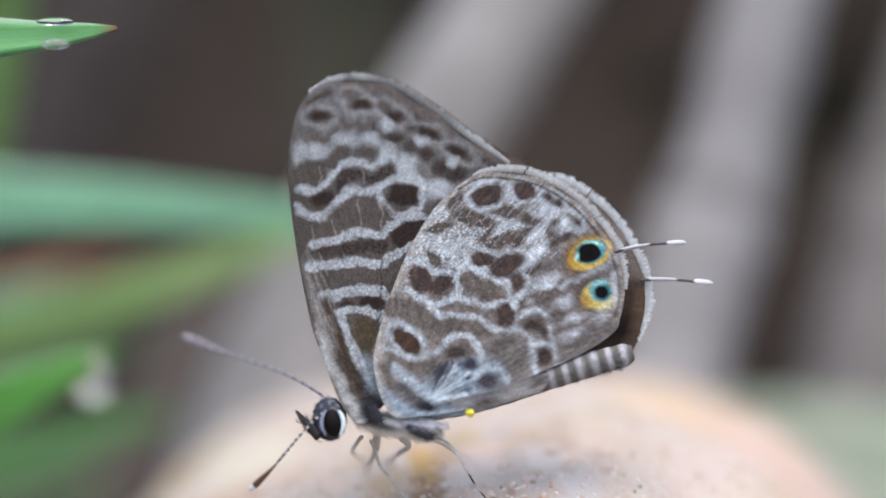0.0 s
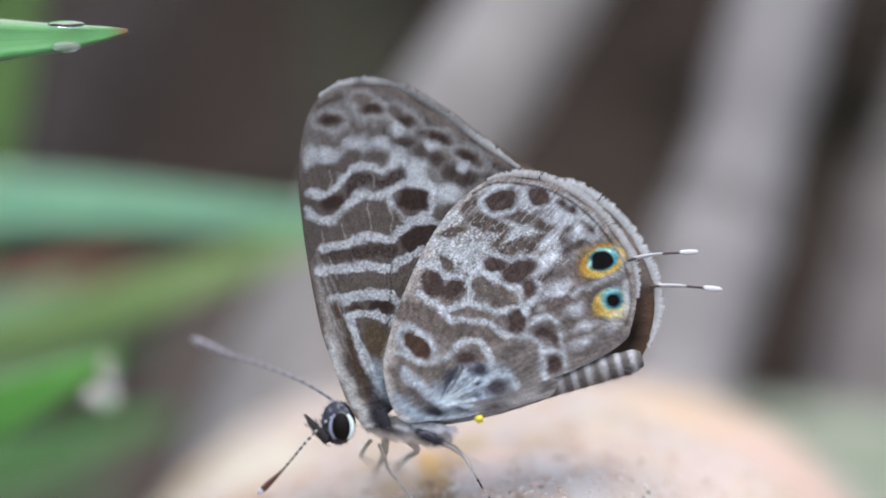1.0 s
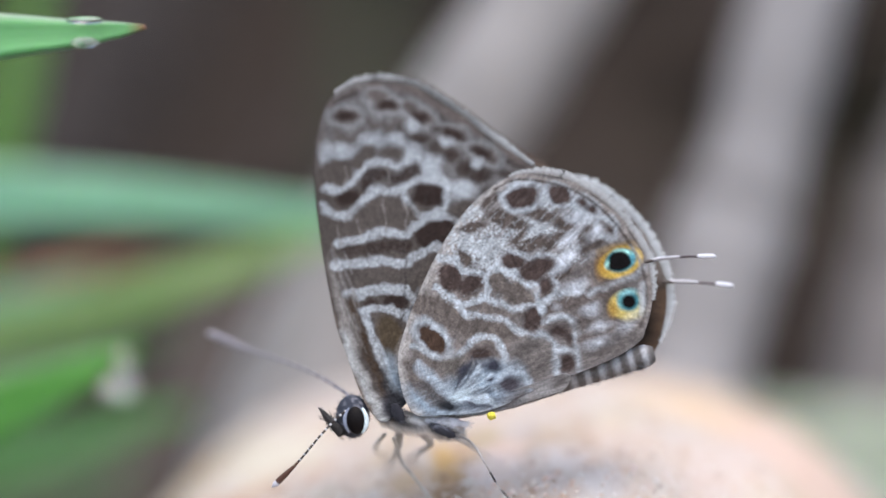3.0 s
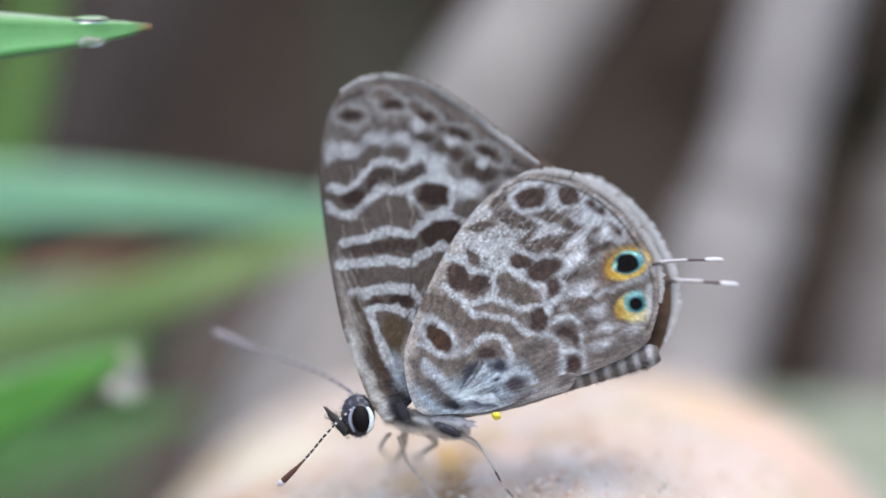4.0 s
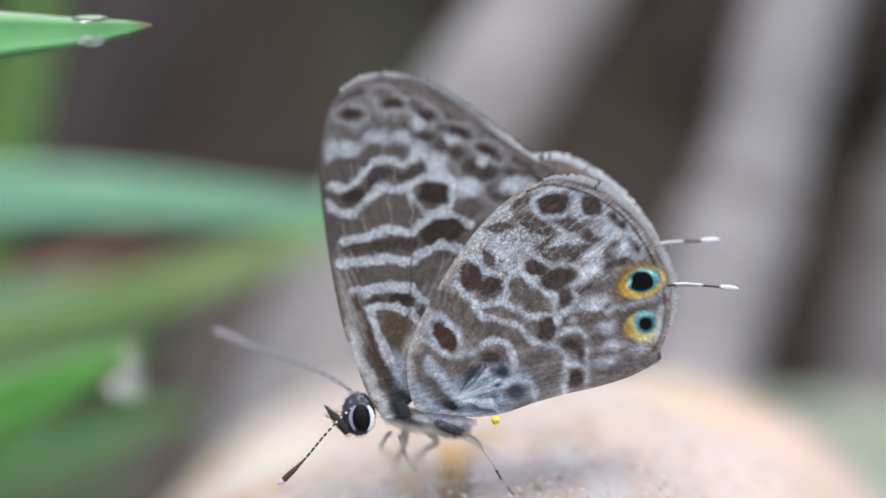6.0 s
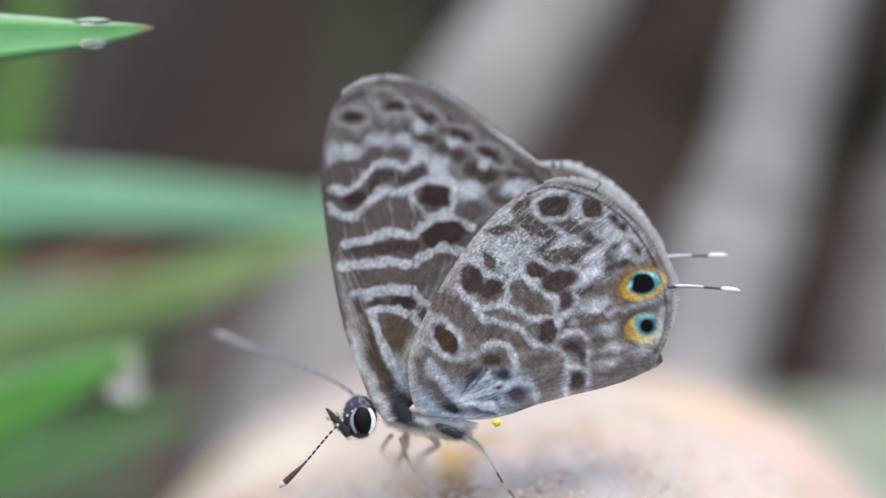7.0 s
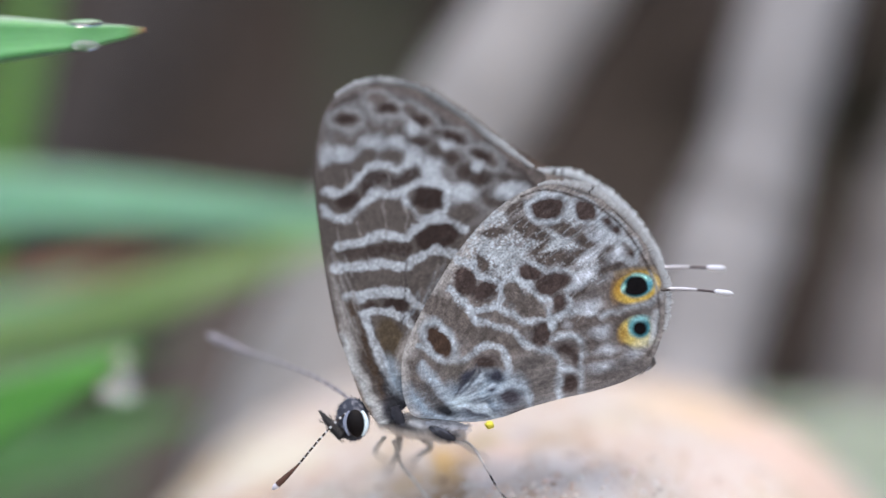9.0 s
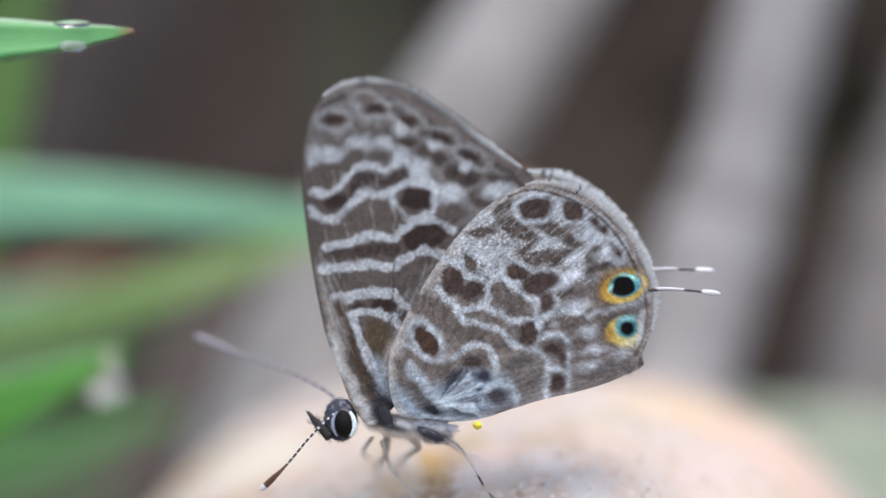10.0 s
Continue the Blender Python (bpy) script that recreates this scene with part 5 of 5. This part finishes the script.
def grass_blade(pts, width, mat, label, tip_first=True, fold=0.25, face=(0, -1, 0.35), thick=0.00012, root=0.5, ramp=0.0075):
    """A blade from its tip to its root in the soil: creased along the middle, with two faces and thin edges."""
    q = grounded([world(*p) for p in pts], 0.02)
    c = resample(spline(q, 8), 110)
    bm = bmesh.new()
    uv_layer = bm.loops.layers.uv.new("along")
    n = Vector(face).normalized()
    total = float(np.linalg.norm(np.diff(c, axis=0), axis=1).sum())
    rows, where, mids = [], {}, []
    for i, p in enumerate(c):
        t = i / 109
        s = t * total
        d = Vector(c[min(i + 1, 109)] - c[max(i - 1, 0)]).normalized()
        w = d.cross(n).normalized()
        up = w.cross(d).normalized()
        half = 0.0005 * width * min(1.0, (s / (width * ramp)) ** 0.75 + 0.07) * (1.0 - (1 - root) * max(0, t - 0.4))
        row = []
        for u, side in ((-1, 0), (-0.5, 0.5), (0, 0.5), (0.5, 0.5), (1, 0), (0.5, -0.5), (0, -0.5), (-0.5, -0.5)):
            wave = 0.05 * half * math.sin(s * 900 + u)
            v = bm.verts.new(Vector(p) + w * half * u + up * (-(1 - abs(u)) * fold * half + side * thick + wave))
            where[v] = ((u + 1) / 2, 1 - t)
            row.append(v)
        rows.append(row)
        mids.append([row[2].co.copy(), row[6].co.copy(), row[6].co.copy()])
    for a, b in zip(rows, rows[1:]):
        for k in range(8):
            bm.faces.new((a[k], a[(k + 1) % 8], b[(k + 1) % 8], b[k]))
    bm.faces.new(rows[0])
    bm.faces.new(rows[-1][::-1])
    for f in bm.faces:
        for lp in f.loops:
            lp[uv_layer].uv = where[lp.vert]
    ob = tagged(link_mesh("grass_blade", bm, mat), label, "grass", "grass blades beside the rock")
    bm = bmesh.new()
    layer = bm.loops.layers.uv.new("along")
    keel = [sum((v for v in row), Vector()) / 3 for row in mids]
    tube(bm, keel[3:], [0.00004 * width * min(1, 0.3 + k / 30) for k in range(len(keel) - 3)], 6)
    for f in bm.faces:
        for lp in f.loops:
            lp[layer].uv = (0.5, 0.3)
    part("midrib", bm, mat, ob, "raised pale midrib")
    return ob


grass_blade([(267, 44, 3.0), (150, 56, 3.2), (0, 62, 3.6), (-260, 84, 5), (-700, 260, 8), (-1150, 900, 12), (-1330, 1700, 14)],
            2.3, GREEN, "fresh green grass blade tip with dew clinging to it", ramp=0.0036)
grass_blade([(262, 606, 29), (150, 655, 29), (0, 722, 30), (-250, 840, 32), (-520, 1120, 34), (-640, 1500, 38)],
            3.6, GREEN_BRIGHT, "bright green grass blade with dew at its tip", ramp=0.0030)
grass_blade([(820, 412, 50), (560, 376, 50), (280, 352, 50), (0, 345, 50), (-320, 380, 50), (-700, 640, 48), (-900, 1150, 50)],
            3.3, GLAUCOUS, "broad blue-green grass blade arching over the soil")
grass_blade([(760, 330, 60), (560, 416, 58), (330, 496, 56), (120, 560, 56), (-90, 612, 56), (-360, 770, 50), (-560, 1150, 54)],
            2.3, YELLOWING, "yellowing green grass blade with a dull tip")
grass_blade([(190, 476, 58), (80, 512, 58), (-80, 556, 58), (-300, 660, 58), (-480, 1000, 62)], 3.3, GLAUCOUS,
            "short blue-green grass blade low over the soil")
grass_blade([(300, 440, 68), (230, 452, 68), (150, 470, 68), (20, 515, 69), (-200, 620, 70), (-420, 900, 72)], 1.6, DRY_LEAF,
            "withered reddish-brown grass blade")
grass_blade([(350, 720, 62), (180, 762, 60), (0, 812, 58), (-200, 920, 58), (-420, 1200, 60)], 8.0, GREEN_DEEP,
            "deep green grass blade lying low")
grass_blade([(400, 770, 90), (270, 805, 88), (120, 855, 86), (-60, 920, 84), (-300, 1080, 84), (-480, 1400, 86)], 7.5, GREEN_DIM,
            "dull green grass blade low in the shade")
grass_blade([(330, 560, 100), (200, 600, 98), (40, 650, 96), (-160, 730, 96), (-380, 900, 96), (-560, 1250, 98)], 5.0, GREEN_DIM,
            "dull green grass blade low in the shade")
grass_blade([(120, -330, 80), (80, -100, 80), (40, 110, 80), (-20, 330, 80), (-110, 620, 80), (-220, 1000, 80)], 3.8, OLIVE,
            "upright green grass blade", face=(0.1, -1, 0.1))
# added blade shape that fills in for the pale ground behind the rock
grass_blade([(1230, 720, 76), (1400, 765, 75), (1560, 820, 74), (1760, 940, 74), (1900, 1200, 76)], 9.0, GREYGREEN,
            "broad pale grey-green blade added in place of light ground behind the rock", ramp=0.002)
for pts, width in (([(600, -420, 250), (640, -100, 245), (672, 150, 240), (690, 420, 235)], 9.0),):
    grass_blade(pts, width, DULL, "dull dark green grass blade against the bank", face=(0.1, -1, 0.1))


def dew_drop(x, y, depth, rx, ry, label, mat=DEW):
    bm = bmesh.new()
    blob_mesh(bm, (0, 0, 0), (rx * U, min(rx, ry) * U, ry * U), None, 28, 20, 0.08, 1.5)
    ob = tagged(link_mesh("dew_drop", bm, mat), label, "dew drop", "dew drops on the grass")
    ob.location = world(x, y, depth)
    return ob


dew_drop(160, 72, 2.9, 26, 10, "small dew drop whitened for the sky it refracts, hanging under a grass blade", DEW_SKY_WHITE)
dew_drop(160, 32, 2.9, 34, 7, "flat film of clear dew on top of a grass blade")
dew_drop(222, 684, 26.0, 40, 22, "wide dew drop whitened for reflected sky, under the tip of a grass blade", DEW_SKY_WHITE)
dew_drop(234, 634, 26.0, 22, 24, "small clear dew drop at the tip of a grass blade")


def dirt_crumb(x, y, rx, ry, mat, seed):
    """A flat crumb of earth stuck to the rock."""
    spot_at, _ = on_rock(x, y)
    bm = bmesh.new()
    bmesh.ops.create_icosphere(bm, subdivisions=3, radius=1.0)
    for v in bm.verts:
        k = 1 + 0.35 * noise.noise(v.co * 1.6 + Vector((seed, 0, 0))) + 0.12 * noise.noise(v.co * 5 + Vector((0, seed, 0)))
        v.co = Vector((v.co.x * rx * U * k, v.co.y * rx * 1.6 * U * k, v.co.z * ry * U * k))
    ob = tagged(link_mesh("dirt_crumb", bm, mat), "small brown crumb of earth stuck on the rock" if mat is CRUMB else "tiny pale grain of sand stuck on the rock",
                "dirt crumb", "dirt crumbs on the rock")
    ob.location = spot_at - Vector((0, 0, 0.6 * ry * U))


for k, (x, y, rx, ry) in enumerate(((917, 842, 5, 4), (938, 856, 4, 3), (974, 852, 6, 4), (896, 872, 4, 3), (1004, 838, 5, 3), (952, 872, 4, 3), (806, 852, 9, 4))):
    dirt_crumb(x, y, rx, ry, CRUMB if k % 3 == 0 else CRUMB_PALE, k * 3.1)
scatter = random.Random(19)
for k in range(10):
    x, y = scatter.gauss(940, 48), 875 - abs(scatter.gauss(0, 32))
    size = scatter.uniform(3.0, 6.0)
    dirt_crumb(x, y, size, size * 0.55, scatter.choice((CRUMB, CRUMB_PALE, CRUMB_PALE)), 40 + k * 1.7)


def grain_material():
    """Loose sand: white, pink, ochre and a few dark grains."""
    m, n, l, p = material("sand_grain", 0.85)
    g = n.new("ShaderNodeNewGeometry")
    r = ramp_node(n, l, g.outputs["Random Per Island"], [(0.0, (0.22, 0.15, 0.12)), (0.03, (0.45, 0.32, 0.25)), (0.12, (0.82, 0.60, 0.48)), (0.45, (0.86, 0.74, 0.68)),
                                                         (0.70, (0.88, 0.82, 0.79)), (1.0, (0.82, 0.66, 0.48))])
    r.color_ramp.interpolation = "CONSTANT"
    f = noise_node(n, l, 6000, 3.0)
    l.new(mix_node(n, l, "MULTIPLY", 0.35, r.outputs["Color"], f.outputs["Color"]), p.inputs["Base Color"])
    return m


def sand_grains():
    """Sand and grit that cling to the near brink of the boulder."""
    rnd = random.Random(83)
    ball = bmesh.new()
    bmesh.ops.create_icosphere(ball, subdivisions=1, radius=1.0)
    ball.verts.index_update()
    shape = [v.co.copy() for v in ball.verts]
    sides = [[v.index for v in f.verts] for f in ball.faces]
    ball.free()
    verts, fs = [], []
    for k in range(1500):
        x, y = rnd.gauss(0.0032, 0.0042), rnd.gauss(0.0012, 0.0045)
        if k % 3 == 0:
            x, y = rnd.uniform(-0.012, 0.016), rnd.uniform(-0.007, 0.012)
        hit = boulder_tree.ray_cast(Vector((x, y, 1)), Vector((0, 0, -1)))[0]
        if hit is None:
            continue
        size = min(7.0, rnd.lognormvariate(0.9, 0.5)) * U
        turn = Euler([rnd.uniform(0, 6.3) for _ in range(3)]).to_matrix()
        wide = [size * rnd.uniform(0.7, 1.3) for _ in range(3)]
        fs += [[len(verts) + i for i in f] for f in sides]
        for co in shape:
            q = co * (1 + 0.25 * rnd.uniform(-1, 1))
            verts.append(hit + turn @ Vector((q.x * wide[0], q.y * wide[1], q.z * wide[2])) + Vector((0, 0, 0.1 * size)))
    tagged(array_mesh("sand_grains", verts, fs, grain_material()), "loose pale and brown sand grains on the rock", "sand", kind="stuff")


sand_grains()


# ------------------------------------------------------------------ movement
def motions():
    """The wings rub past each other; the rest of the butterfly sits still."""
    rows = [(0, -16.9, -9.92, 4, 8.3, -7.1), (0.5, -15.8, -9.51, 3.9, 9.8, -9.5), (1, -15.5, -9.05, 3.2, 8, -6.8), (1.5, -14.7, -8.78, 3, 7.2, -6.7),
            (2, -13.5, -8.4, 2.6, 7, -7.3), (2.5, -13.3, -7.83, 1.7, 5.1, -6.7), (4, -13, -6.24, 1.6, 5.3, -4.1), (4.5, -12.4, -5.67, 1.2, 5.1, -4.7),
            (5, -8.8, -4.42, 1.1, 4.8, -5), (5.1, -8, -4.05, 1, 4.4, -4.5), (5.2, -5, -2.4, 0.6, 2.5, -2.5), (5.3, -3.2, -1.75, 0.4, 1.6, -1.6),
            (5.4, -1.2, -0.7, 0.1, 0.6, -0.5), (5.5, 0, 0, 0, 0, 0), (5.7, -0.5, 0.25, 0, 0.1, -0.1), (7, -2, -0.08, -1, 0.8, -0.4),
            (7.5, -2.2, 0.09, -1.2, -0.4, 0.4), (8, -3, 0.09, -1, -0.4, 1.5), (8.5, -3, 0.16, -1.2, -0.5, 0.8), (9, -3.3, -0.03, -0.8, 1, -0.3),
            (9.5, -4, 0.32, -0.5, -0, 1.4), (10, -5, 0.16, -0.6, -0.6, 1.9)]
    h = local(*ROOT_H, 0.0)
    walk(near_hind, [(t, pose(h.x + dx * U, h.y, h.z + dz * U, a, b, c)) for t, a, b, c, dx, dz in rows])
    far = [(0, -0.1), (2.5, 0.0), (4, -0.1), (4.5, -0.2), (5, -0.6), (5.1, -1.8), (5.2, -4.3), (5.3, -5.3), (5.4, -6.3), (5.5, -7.3), (5.6, -8.2),
           (5.7, -8.4), (6.8, -6.2), (7, -5.75), (7.5, -4.95), (8, -4.5), (8.5, -4.15), (9, -3.9), (9.5, -3.75), (10, -3.5)]
    g = local(*FAR_H, 2.3)
    walk(far_hind, [(t, pose(g.x, g.y, g.z, 0, b, 0)) for t, b in far])
    grains = [(0, 880, 724), (1, 881, 726), (2, 881, 727), (2.5, 880, 729), (4, 879, 732), (5, 880, 735), (5.5, 877, 743), (7, 876, 742), (10, 876, 741)]
    walk(pollen, [(t, Matrix.Translation(local(x, y, -0.25))) for t, x, y in grains])


motions()
